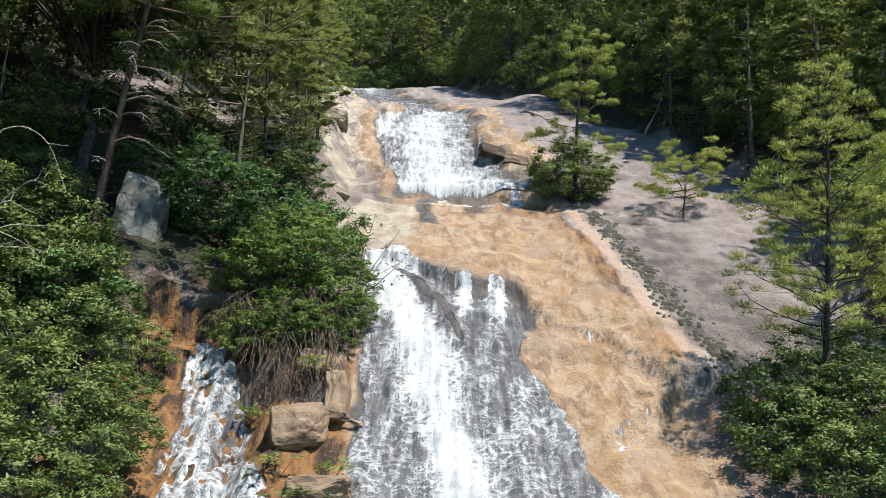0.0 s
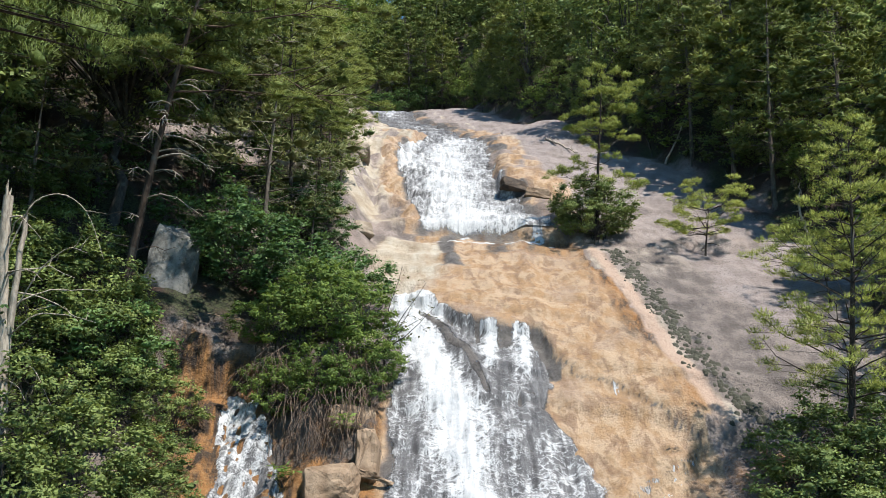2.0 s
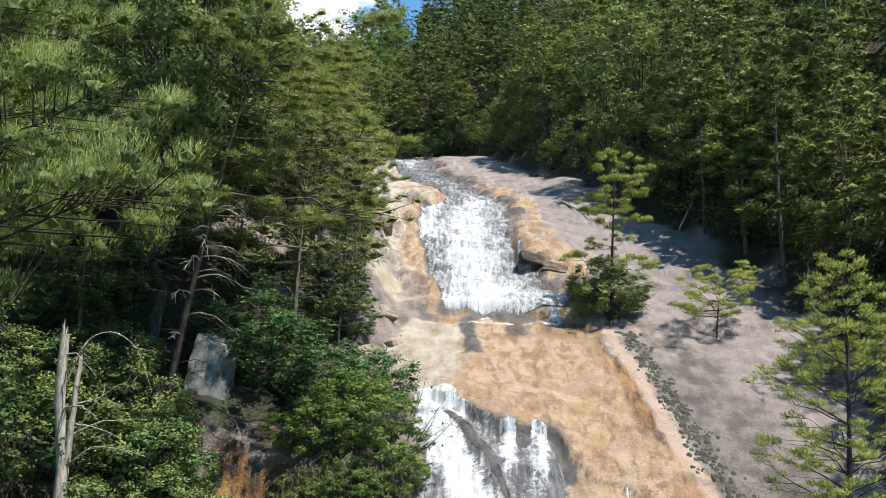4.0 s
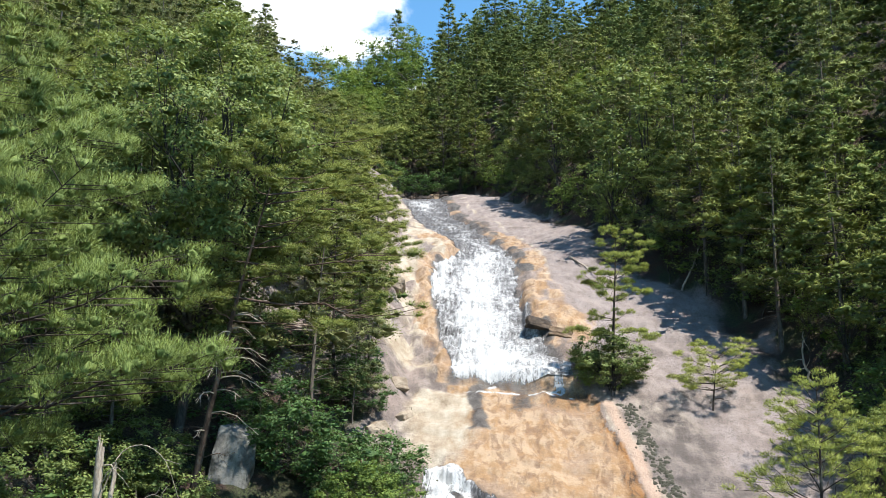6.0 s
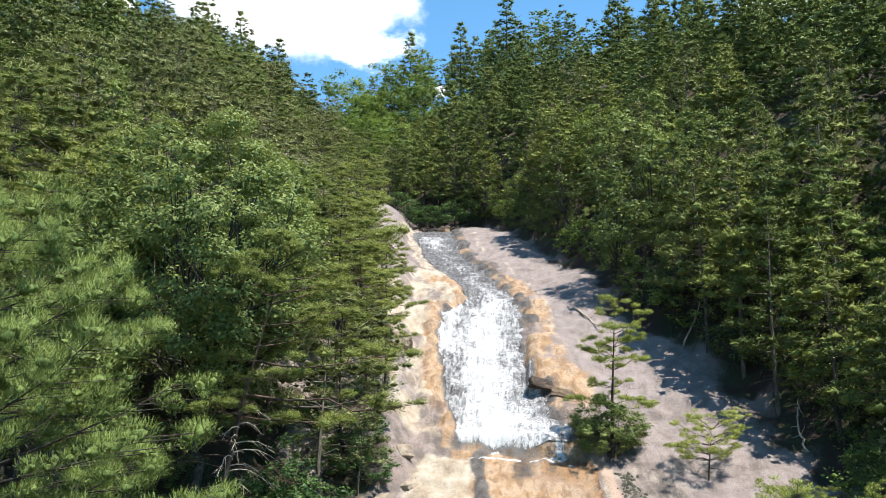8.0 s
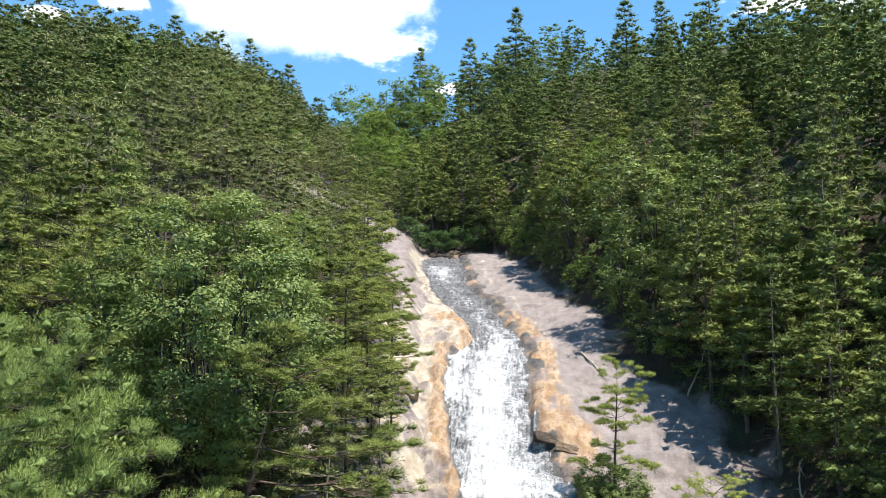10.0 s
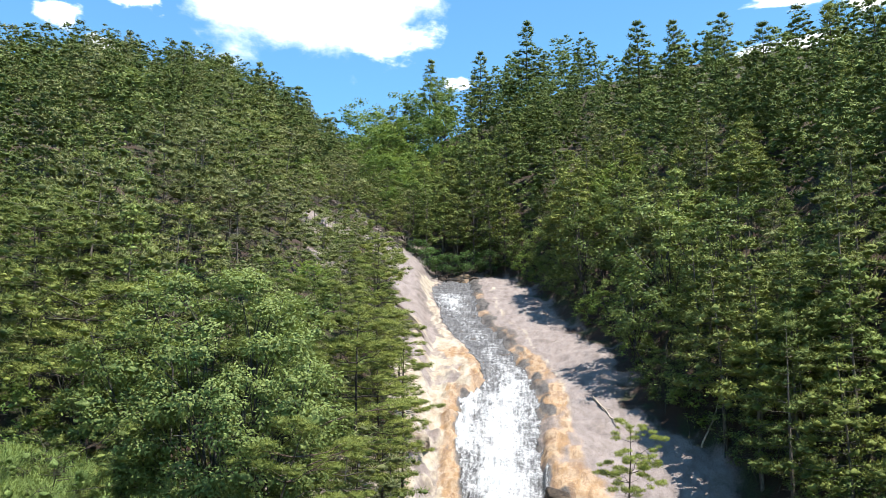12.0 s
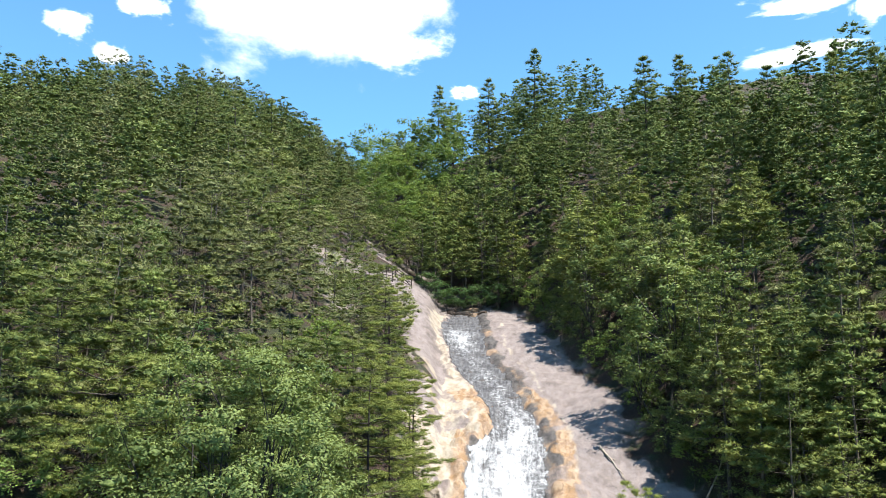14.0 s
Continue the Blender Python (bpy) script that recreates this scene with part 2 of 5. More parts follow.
def rock_ground():
    n = Nodes("rock_and_soil")
    at = n.place()
    zone, cover, tone = n.attr("zone"), n.attr("cover"), n.attr("tone")
    big = n.noise(at, 0.45, 5)
    mid = n.noise(n.place((1, 0.5, 0.6)), 1.6, 6, 0.6)
    fine = n.noise(at, 14.0, 6, 0.7)
    grain = n.noise(at, 60.0, 3, 0.7)
    grey = n.mix(n.ramp(mid, 0.40, 0.62), rgb(0.122, 0.099, 0.089), rgb(0.225, 0.184, 0.164))
    grey = n.mix(n.ramp(big, 0.5, 0.75), grey, rgb(0.229, 0.178, 0.158))
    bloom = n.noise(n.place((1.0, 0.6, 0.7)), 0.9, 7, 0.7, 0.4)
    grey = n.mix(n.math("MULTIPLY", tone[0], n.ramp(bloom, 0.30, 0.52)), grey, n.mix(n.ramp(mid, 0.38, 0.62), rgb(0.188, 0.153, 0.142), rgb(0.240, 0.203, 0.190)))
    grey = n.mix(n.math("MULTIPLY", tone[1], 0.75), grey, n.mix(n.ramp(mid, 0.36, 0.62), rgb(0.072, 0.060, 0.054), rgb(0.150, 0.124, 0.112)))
    grey = n.mix(n.math("MULTIPLY", n.ramp(fine, 0.52, 0.62), 0.7), grey, rgb(0.058, 0.052, 0.050))
    orange = n.mix(n.ramp(mid, 0.41, 0.6), rgb(0.261, 0.158, 0.079), rgb(0.340, 0.241, 0.154))
    orange = n.mix(n.math("MULTIPLY", n.ramp(n.noise(n.place((1, 0.35, 0.4)), 2.2, 6, 0.65, 0.6), 0.48, 0.62), 0.85), orange, rgb(0.158, 0.091, 0.051))
    orange = n.mix(n.math("MULTIPLY", n.ramp(big, 0.5, 0.66), 0.6), orange, rgb(0.245, 0.174, 0.126))
    scales = n.noise(n.place((0.7, 1.6, 1.6)), 5.5, 7, 0.75, 0.5)
    orange = n.mix(n.math("MULTIPLY", n.ramp(scales, 0.52, 0.66), 0.5), orange, rgb(0.134, 0.099, 0.077))
    orange = n.mix(n.math("MULTIPLY", n.ramp(scales, 0.46, 0.36), 0.4), orange, rgb(0.332, 0.245, 0.158))
    runs = n.noise(n.place((1.0, 0.3, 0.2)), 2.4, 7, 0.7, 0.5)
    rust = n.mix(n.ramp(runs, 0.40, 0.60), rgb(0.022, 0.013, 0.008), rgb(0.215, 0.100, 0.030))
    rust = n.mix(n.math("MULTIPLY", n.ramp(scales, 0.54, 0.68), 0.7), rust, rgb(0.30, 0.19, 0.09))
    pale = n.mix(n.ramp(mid, 0.3, 0.7), rgb(0.255, 0.198, 0.138), rgb(0.375, 0.335, 0.272))
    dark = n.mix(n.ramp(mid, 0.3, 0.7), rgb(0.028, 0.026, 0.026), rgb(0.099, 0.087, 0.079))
    edge = n.math("ADD", n.math("MULTIPLY", n.math("SUBTRACT", mid, 0.5), 1.0), n.math("MULTIPLY", n.math("SUBTRACT", fine, 0.5), 0.9))
    worn = lambda f: n.ramp(n.math("ADD", f, edge), 0.2, 0.8)
    color = n.mix(worn(zone[0]), grey, orange)
    color = n.mix(worn(cover[2]), color, rust)
    color = n.mix(worn(zone[1]), color, pale)
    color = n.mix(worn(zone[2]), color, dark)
    color = n.mix(n.math("MULTIPLY", tone[2], 0.9), color, n.mix(n.ramp(fine, 0.38, 0.62), rgb(0.300, 0.205, 0.150), rgb(0.355, 0.262, 0.205)))
    leaf = n.noise(at, 22.0, 4, 0.75)
    litter = n.mix(n.ramp(leaf, 0.35, 0.65), rgb(0.014, 0.009, 0.007), rgb(0.071, 0.041, 0.028))
    litter = n.mix(n.ramp(n.noise(at, 0.5, 6), 0.44, 0.60), litter, n.mix(n.ramp(n.noise(at, 11.0, 5, 0.75), 0.4, 0.6), rgb(0.012, 0.013, 0.006), rgb(0.05, 0.06, 0.022)))
    color = n.mix(worn(cover[0]), color, litter)
    color = n.mix(n.math("MULTIPLY", n.ramp(grain, 0.5, 0.8), 0.3), color, rgb(0.055, 0.046, 0.040))
    wet = n.math("MULTIPLY", cover[1], n.ramp(mid, 0.3, 0.6))
    rough = n.math("SUBTRACT", 0.85, n.math("MULTIPLY", wet, 0.35))
    relief = n.math("ADD", n.math("MULTIPLY", fine, 0.5), n.math("MULTIPLY", n.noise(n.place((1, 0.7, 0.9)), 4.0, 6, 0.62), 1.0))
    relief = n.math("ADD", relief, n.math("MULTIPLY", leaf, n.math("MULTIPLY", cover[0], 0.8)))
    return n.out(n.principled(color, rough, n.bump(relief, 0.9, 0.14), 0.35))


def foam_water():
    """Falling water: a lace of white wavelets over dark clear water, thinning out at the banks."""
    n = Nodes("falling_water")
    a = n.attr("flow")     # red: foam, green: cover, blue: cross ripples
    flat = n.place((1.0, 1.0, 0.0))
    wander = n.add("ShaderNodeTexNoise")
    n.put(flat, wander.inputs["Vector"])
    wander.inputs["Scale"].default_value, wander.inputs["Detail"].default_value = 1.6, 3.0

    def shifted(scale, amount):
        m = n.add("ShaderNodeVectorMath", operation="MULTIPLY_ADD")
        n.put(wander.outputs["Color"], m.inputs[0])
        m.inputs[1].default_value = (amount, amount, 0)
        n.put(n.place(scale), m.inputs[2])
        return m.outputs[0]

    def lace(at, scale, thin):
        v = n.add("ShaderNodeTexVoronoi", feature="DISTANCE_TO_EDGE")
        n.put(at, v.inputs["Vector"])
        v.inputs["Scale"].default_value = scale
        return n.math("SUBTRACT", 1.0, n.ramp(v.outputs["Distance"], 0.0, thin))
    big, small = lace(shifted((1.0, 1.45, 0.0), 0.9), 2.8, 0.30), lace(shifted((1.0, 1.5, 0.0), 0.7), 7.0, 0.34)
    patch = n.noise(n.place((1.0, 0.35, 0.0)), 1.5, 4, 0.6, 0.4)
    streak = n.noise(n.place((1.0, 0.14, 0.0)), 5.0, 5, 0.65, 0.2)
    spray = n.noise(flat, 22.0, 5, 0.8)
    ripple = n.ramp(n.noise(shifted((0.55, 2.6, 0.0), 0.35), 2.3, 3.0, 0.55), 0.46, 0.62)
    f = n.math("ADD", n.math("MULTIPLY", big, 0.50), n.math("MULTIPLY", small, 0.40))
    f = n.math("MULTIPLY", f, n.ramp(n.math("ADD", patch, n.math("MULTIPLY", n.math("SUBTRACT", spray, 0.5), 0.6)), 0.26, 0.56))
    f = n.math("MULTIPLY", f, n.math("SUBTRACT", 1.0, n.math("MULTIPLY", a[2], 0.6)))
    f = n.math("ADD", f, n.math("MULTIPLY", n.math("MULTIPLY", ripple, a[2]), 0.42))
    f = n.math("ADD", f, n.math("MULTIPLY", n.math("SUBTRACT", streak, 0.5), n.math("SUBTRACT", 1.0, n.math("MULTIPLY", a[2], 0.55))))
    f = n.math("ADD", f, n.math("MULTIPLY", n.math("SUBTRACT", spray, 0.5), 0.8))
    f = n.math("ADD", f, n.math("SUBTRACT", n.math("MULTIPLY", a[0], 1.3), 0.40))
    foam = n.ramp(f, 0.0, 0.85)
    dark = n.mix(n.ramp(n.math("ADD", streak, n.math("MULTIPLY", n.math("SUBTRACT", spray, 0.5), 0.6)), 0.3, 0.75), rgb(0.052, 0.050, 0.052), rgb(0.150, 0.148, 0.152))
    color = n.mix(foam, dark, n.mix(n.ramp(n.math("ADD", n.math("MULTIPLY", streak, 0.6), n.math("MULTIPLY", spray, 0.4)), 0.36, 0.6), rgb(0.30, 0.31, 0.32), rgb(0.44, 0.445, 0.45)))
    rough = n.math("ADD", 0.5, n.math("MULTIPLY", foam, 0.3))
    body = n.math("ADD", n.math("MULTIPLY", a[1], 1.5), n.math("MULTIPLY", n.math("SUBTRACT", streak, 0.72), 1.3))
    body = n.math("ADD", body, n.math("MULTIPLY", n.math("SUBTRACT", spray, 0.5), 0.8))
    alpha = n.ramp(n.math("ADD", body, n.math("MULTIPLY", foam, 0.25)), 0.0, 0.8)
    relief = n.math("ADD", n.math("MULTIPLY", f, 0.8), n.math("MULTIPLY", spray, 0.3))
    return n.out(n.principled(color, rough, n.bump(relief, 0.5, 0.06), 0.10, alpha))


def foliage(name, dark, mid, light, shine=0.5, through_light=0.35, tree_spread=0.5):
    n = Nodes(name)
    info = n.add("ShaderNodeObjectInfo")
    geo = n.add("ShaderNodeNewGeometry")
    leaf = geo.outputs["Random Per Island"]
    clump = n.noise(n.place(), 1.3, 5, 0.7)
    c = n.mix(n.ramp(n.math("ADD", n.math("MULTIPLY", clump, 0.75), n.math("MULTIPLY", leaf, 0.25)), 0.3, 0.7), rgb(*dark), rgb(*mid))
    c = n.mix(n.math("MULTIPLY", n.ramp(n.math("ADD", n.math("ADD", n.math("MULTIPLY", info.outputs["Random"], tree_spread), n.math("MULTIPLY", n.noise(n.place(), 0.16, 2), 0.45)), n.math("MULTIPLY", leaf, 0.25)), 0.35, 0.95), 0.85), c, rgb(*light))
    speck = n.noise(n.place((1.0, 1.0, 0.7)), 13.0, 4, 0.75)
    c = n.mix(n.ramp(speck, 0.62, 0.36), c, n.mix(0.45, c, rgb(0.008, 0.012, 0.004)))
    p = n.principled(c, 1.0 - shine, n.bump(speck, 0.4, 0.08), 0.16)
    t = n.add("ShaderNodeBsdfTranslucent")
    n.put(n.mix(0.5, c, rgb(light[0] * 1.3, light[1] * 1.35, light[2] * 0.8)), t.inputs[0])
    m = n.add("ShaderNodeMixShader")
    m.inputs[0].default_value = through_light
    n.put(p, m.inputs[1])
    n.put(t.outputs[0], m.inputs[2])
    return n.out(m.outputs[0])


def bark(name, a, b, scale=9.0):
    n = Nodes(name)
    grain = n.noise(n.place((1, 1, 0.25)), scale, 6, 0.7)
    c = n.mix(n.ramp(grain, 0.35, 0.65), rgb(*a), rgb(*b))
    c = n.mix(n.math("MULTIPLY", n.ramp(n.noise(n.place(), 2.3, 4), 0.55, 0.7), 0.5), c, rgb(0.14, 0.145, 0.13))
    return n.out(n.principled(c, 0.9, n.bump(grain, 0.8, 0.03), 0.2))


def stone(name, a, b, c3):
    n = Nodes(name)
    at = n.place()
    mid, fine = n.noise(at, 1.8, 6, 0.6), n.noise(at, 16, 6, 0.7)
    c = n.mix(n.ramp(mid, 0.35, 0.65), rgb(*a), rgb(*b))
    c = n.mix(n.math("MULTIPLY", n.ramp(fine, 0.52, 0.68), 0.6), c, rgb(*c3))
    return n.out(n.principled(c, 0.8, n.bump(n.math("ADD", mid, n.math("MULTIPLY", fine, 0.4)), 0.6, 0.08), 0.3))


def cloud_stuff():
    n = Nodes("cloud_vapour")
    tc = n.add("ShaderNodeTexCoord")
    m = n.add("ShaderNodeMapping")
    n.put(tc.outputs["Generated"], m.inputs[0])
    rnd = n.add("ShaderNodeObjectInfo")
    n.put(n.math("MULTIPLY", rnd.outputs["Random"], 30.0), m.inputs["Location"])
    body = n.attr("puff")[0]
    info = n.noise(m.outputs[0], 4.6, 10, 0.62, 0.2)
    f = n.math("ADD", body, n.math("MULTIPLY", n.math("SUBTRACT", info, 0.5), 2.0))
    alpha = n.ramp(f, 0.22, 0.85)
    e = n.add("ShaderNodeEmission")
    n.put(n.mix(n.ramp(f, 0.45, 1.0), rgb(0.80, 0.87, 0.97), rgb(1, 1, 1)), e.inputs[0])
    e.inputs[1].default_value = 0.9
    t = n.add("ShaderNodeBsdfTransparent")
    x = n.add("ShaderNodeMixShader")
    n.put(alpha, x.inputs[0])
    n.put(t.outputs[0], x.inputs[1])
    n.put(e.outputs[0], x.inputs[2])
    return n.out(x.outputs[0])


ROCK, WATER, VAPOUR = rock_ground(), foam_water(), cloud_stuff()
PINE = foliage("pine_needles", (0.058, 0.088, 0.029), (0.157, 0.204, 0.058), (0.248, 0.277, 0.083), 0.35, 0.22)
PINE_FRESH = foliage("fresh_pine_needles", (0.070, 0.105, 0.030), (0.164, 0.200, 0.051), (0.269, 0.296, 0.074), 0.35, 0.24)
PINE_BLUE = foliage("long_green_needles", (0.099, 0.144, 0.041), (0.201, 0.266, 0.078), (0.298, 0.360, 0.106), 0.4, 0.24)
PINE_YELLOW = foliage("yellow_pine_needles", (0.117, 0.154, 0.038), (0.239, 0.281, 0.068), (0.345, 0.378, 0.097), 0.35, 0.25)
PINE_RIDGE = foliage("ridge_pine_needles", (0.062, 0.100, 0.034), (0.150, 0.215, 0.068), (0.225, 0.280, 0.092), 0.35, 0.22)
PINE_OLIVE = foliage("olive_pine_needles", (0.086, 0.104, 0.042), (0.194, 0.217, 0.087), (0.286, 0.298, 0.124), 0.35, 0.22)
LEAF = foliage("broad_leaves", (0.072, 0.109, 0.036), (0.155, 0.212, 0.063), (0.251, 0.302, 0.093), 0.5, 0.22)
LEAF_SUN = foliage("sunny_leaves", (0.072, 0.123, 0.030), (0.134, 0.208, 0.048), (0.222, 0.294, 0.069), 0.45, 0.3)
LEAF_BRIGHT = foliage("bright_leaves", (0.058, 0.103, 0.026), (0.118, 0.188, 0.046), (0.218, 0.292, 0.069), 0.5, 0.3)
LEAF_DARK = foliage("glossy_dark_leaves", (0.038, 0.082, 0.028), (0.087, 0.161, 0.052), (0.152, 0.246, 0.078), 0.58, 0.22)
BARK = bark("pine_bark", (0.018, 0.015, 0.013), (0.060, 0.046, 0.038))
BARK_PALE = bark("greyed_pine_bark", (0.05, 0.042, 0.036), (0.14, 0.118, 0.098))
BARK_RED = bark("reddish_pine_bark", (0.038, 0.025, 0.019), (0.120, 0.083, 0.064))
BARK_GREY = bark("grey_bark", (0.024, 0.022, 0.020), (0.064, 0.058, 0.051))
BONE = bark("bleached_dead_wood", (0.195, 0.165, 0.131), (0.390, 0.338, 0.277), 14)
BOULDER = stone("brown_boulder_stone", (0.150, 0.098, 0.060), (0.265, 0.190, 0.128), (0.050, 0.038, 0.028))
BOULDER_GREY = stone("grey_boulder_stone", (0.070, 0.070, 0.066), (0.172, 0.168, 0.160), (0.031, 0.031, 0.030))
# darker brown stone: wet rocks at the stream head, painted crevice shade below the shelf
BOULDER_DARK = stone("wet_stone_and_crevice_shade", (0.027, 0.022, 0.019), (0.094, 0.066, 0.047), (0.016, 0.014, 0.012))
TIMBER = bark("weathered_timber", (0.038, 0.032, 0.027), (0.098, 0.083, 0.068), 14)

# ---- mesh helpers ----


def mesh_from(name, verts, faces, mat, flat=False):
    """faces: an array of n x 3 or n x 4 indices, or a list of such arrays."""
    me = bpy.data.meshes.new(name)
    sets = faces if isinstance(faces, list) else [faces]
    sets = [np.asarray(f, np.int32) for f in sets if len(f)]
    loops = np.concatenate([f.ravel() for f in sets])
    sizes = np.concatenate([np.full(len(f), f.shape[1], np.int32) for f in sets])
    starts = np.concatenate([[0], np.cumsum(sizes)[:-1]]).astype(np.int32)
    me.vertices.add(len(verts))
    me.vertices.foreach_set("co", np.asarray(verts, np.float32).ravel())
    me.loops.add(len(loops))
    me.loops.foreach_set("vertex_index", loops)
    me.polygons.add(len(sizes))
    me.polygons.foreach_set("loop_start", starts)
    me.update(calc_edges=True)
    if not flat:
        me.polygons.foreach_set("use_smooth", np.ones(len(sizes), bool))
    me.materials.append(mat)
    return me


def grid_faces(nx, ny):
    i, j = np.meshgrid(np.arange(nx - 1), np.arange(ny - 1))
    a = (j * nx + i).ravel()
    return np.stack([a, a + 1, a + 1 + nx, a + nx], 1)


def paint(me, name, values):
    """values: n x 3 per vertex."""
    at = me.color_attributes.new(name, "FLOAT_COLOR", "POINT")
    full = np.ones((len(values), 4), np.float32)
    full[:, :3] = values
    at.data.foreach_set("color", full.ravel())


def part(name, me, parent, label=""):
    ob = new(name, me)
    ob.parent = parent
    return tagged(ob, label) if label else ob


def thing(name, label, category, m, group="", kind=""):
    ob = new(name)
    ob.empty_display_size = 0.2
    ob.matrix_basis = m
    return tagged(ob, label, category, group, kind)


def unit(v):
    return v / np.maximum(np.linalg.norm(v, axis=-1, keepdims=True), 1e-9)


def ball():
    """Corners and faces of an icosahedron."""
    bm = bmesh.new()
    bmesh.ops.create_icosphere(bm, subdivisions=1, radius=1.0)
    v = np.array([tuple(q.co) for q in bm.verts])
    f = np.array([[q.index for q in p.verts] for p in bm.faces])
    bm.free()
    return v, f


BALL_V, BALL_F = ball()
GEM_V = np.array([(1, 0, 0), (0, 1, 0), (-1, 0, 0), (0, -1, 0), (0, 0, 1), (0, 0, -1)], float)
GEM_F = np.array([(0, 1, 4), (1, 2, 4), (2, 3, 4), (3, 0, 4), (1, 0, 5), (2, 1, 5), (3, 2, 5), (0, 3, 5)])
CROWNS = {}


class Soup:
    """Collects tubes and blades into one mesh."""

    def __init__(self):
        self.v, self.tri, self.quad, self.count, self.n = [], [], [], 0, []

    def tube(self, pts, radii, sides=5):
        pts = np.asarray(pts, float)
        k = len(pts)
        way = unit(np.gradient(pts, axis=0))
        ref = np.where(np.abs(way[:, 2:3]) > 0.9, [[1.0, 0, 0]], [[0, 0, 1.0]])
        a = unit(np.cross(way, ref))
        b = np.cross(way, a)
        ang = np.arange(sides) * 2 * np.pi / sides
        ring = a[:, None] * np.cos(ang)[None, :, None] + b[:, None] * np.sin(ang)[None, :, None]
        v = pts[:, None] + ring * np.asarray(radii, float)[:, None, None]
        i, j = np.meshgrid(np.arange(k - 1), np.arange(sides), indexing="ij")
        nx = (j + 1) % sides
        f = np.stack([i * sides + j, i * sides + nx, (i + 1) * sides + nx, (i + 1) * sides + j], -1).reshape(-1, 4)
        self.quad.append(f + self.count)
        self.v.append(v.reshape(-1, 3))
        self.count += k * sides

    def take(self, v, n, faces):
        """Vertices with the normals that they shade by, and their faces."""
        (self.tri if faces.shape[1] == 3 else self.quad).append(faces + self.count)
        self.v.append(v)
        self.n.append(n)
        self.count += len(v)

    def cores(self, rng, c, r, flat, fine=True):
        """The dense twiggy heart of each clump."""
        k = len(c)
        bv, bf = (BALL_V, BALL_F) if fine else (GEM_V, GEM_F)
        q = len(bv)
        v = c[:, None] + bv[None] * np.reshape(r, (-1, 1, 1)) * [1, 1, flat] * rng.uniform(0.5, 1.3, (k, q, 1))
        n = unit(bv * [0.8, 0.8, 1] + 0.5 * rng.normal(size=(k, q, 3)))
        f = bf[None] + q * np.arange(k)[:, None, None]
        self.take(v.reshape(-1, 3), n.reshape(-1, 3), f.reshape(-1, 3))

    def needles(self, rng, c, r, out, blades, length, width, flat=0.5, core=0.5, up=0.3, loose=0.5, fine=True):
        """Cushions of needles: c centres, r radii, out the way that each bough points."""
        self.cores(rng, c, r * core, flat, fine)
        share = r ** 2 / np.sum(r ** 2)
        i = np.repeat(np.arange(len(c)), rng.multinomial(blades, share))
        m = len(i)
        u = unit(rng.normal(size=(m, 3)) + [0, 0, 0.35])
        p = c[i] + u * r[i][:, None] * [1, 1, flat] * rng.uniform(0.5, 1.1, (m, 1))
        nn = unit(u * [0.8, 0.8, 1] + 0.35 * out[i])
        d = unit(u * [0.8, 0.8, 0.45] + 0.45 * out[i] + loose * rng.normal(size=(m, 3)) + [0, 0, up])
        face = nn + 0.45 * rng.normal(size=(m, 3))
        s = unit(np.cross(d, face))
        ln = length * rng.uniform(0.65, 1.25, (m, 1))
        v = np.stack([p - s * width * 0.5, p + s * width * 0.5, p + d * ln], 1)
        n = np.repeat(unit(0.7 * nn + 0.6 * np.cross(s, d) + [0, 0, 0.15]), 3, 0)
        self.take(v.reshape(-1, 3), n, np.arange(m * 3).reshape(-1, 3))

    def leaves(self, rng, centres, length, width, droop=0.25, flat=0.6, nn=None):
        """Single leaves; nn: the way out of the clump that each one belongs to."""
        n = len(centres)
        d = rng.normal(size=(n, 3))
        d[:, 2] = d[:, 2] * (1 - flat) - droop
        if nn is None:
            nn = np.tile([0, 0, 1.0], (n, 1))
        d = unit(d + 0.5 * nn)
        face = nn + 0.55 * rng.normal(size=(n, 3)) + [0, 0, 0.35]
        s = unit(np.cross(d, face))
        nrm = np.cross(s, d)
        ln = length * rng.uniform(0.65, 1.25, (n, 1))
        w = width * rng.uniform(0.7, 1.2, (n, 1))
        v = np.stack([centres, centres + d * ln * 0.45 + s * w * 0.5 + nrm * w * 0.12, centres + d * ln, centres + d * ln * 0.45 - s * w * 0.5 + nrm * w * 0.12], 1)
        self.take(v.reshape(-1, 3), np.repeat(unit(nn + 0.8 * nrm), 4, 0), np.arange(n * 4).reshape(-1, 4))

    def mesh(self, name, mat, flat=False):
        v = np.concatenate(self.v)
        if not self.n:
            return mesh_from(name, v, self.quad + self.tri, mat, flat)
        n = np.concatenate(self.n)
        me = mesh_from(name, v, self.quad + self.tri, mat)
        me.normals_split_custom_set_from_vertices(n)
        tris = self.tri + [q[:, [0, 1, 2]] for q in self.quad] + [q[:, [0, 2, 3]] for q in self.quad]
        CROWNS[me.name] = (v, np.concatenate(tris), n)
        return me


def bend(a, b, n, rng, wob, sag=0.0):
    t = np.linspace(0, 1, n)[:, None]
    p = np.asarray(a) * (1 - t) + np.asarray(b) * t
    off = rng.normal(size=(n, 3)) * wob
    off[0] = 0
    p = p + off * np.sqrt(t)
    p[:, 2] -= sag * (4 * t * (1 - t))[:, 0]
    return p


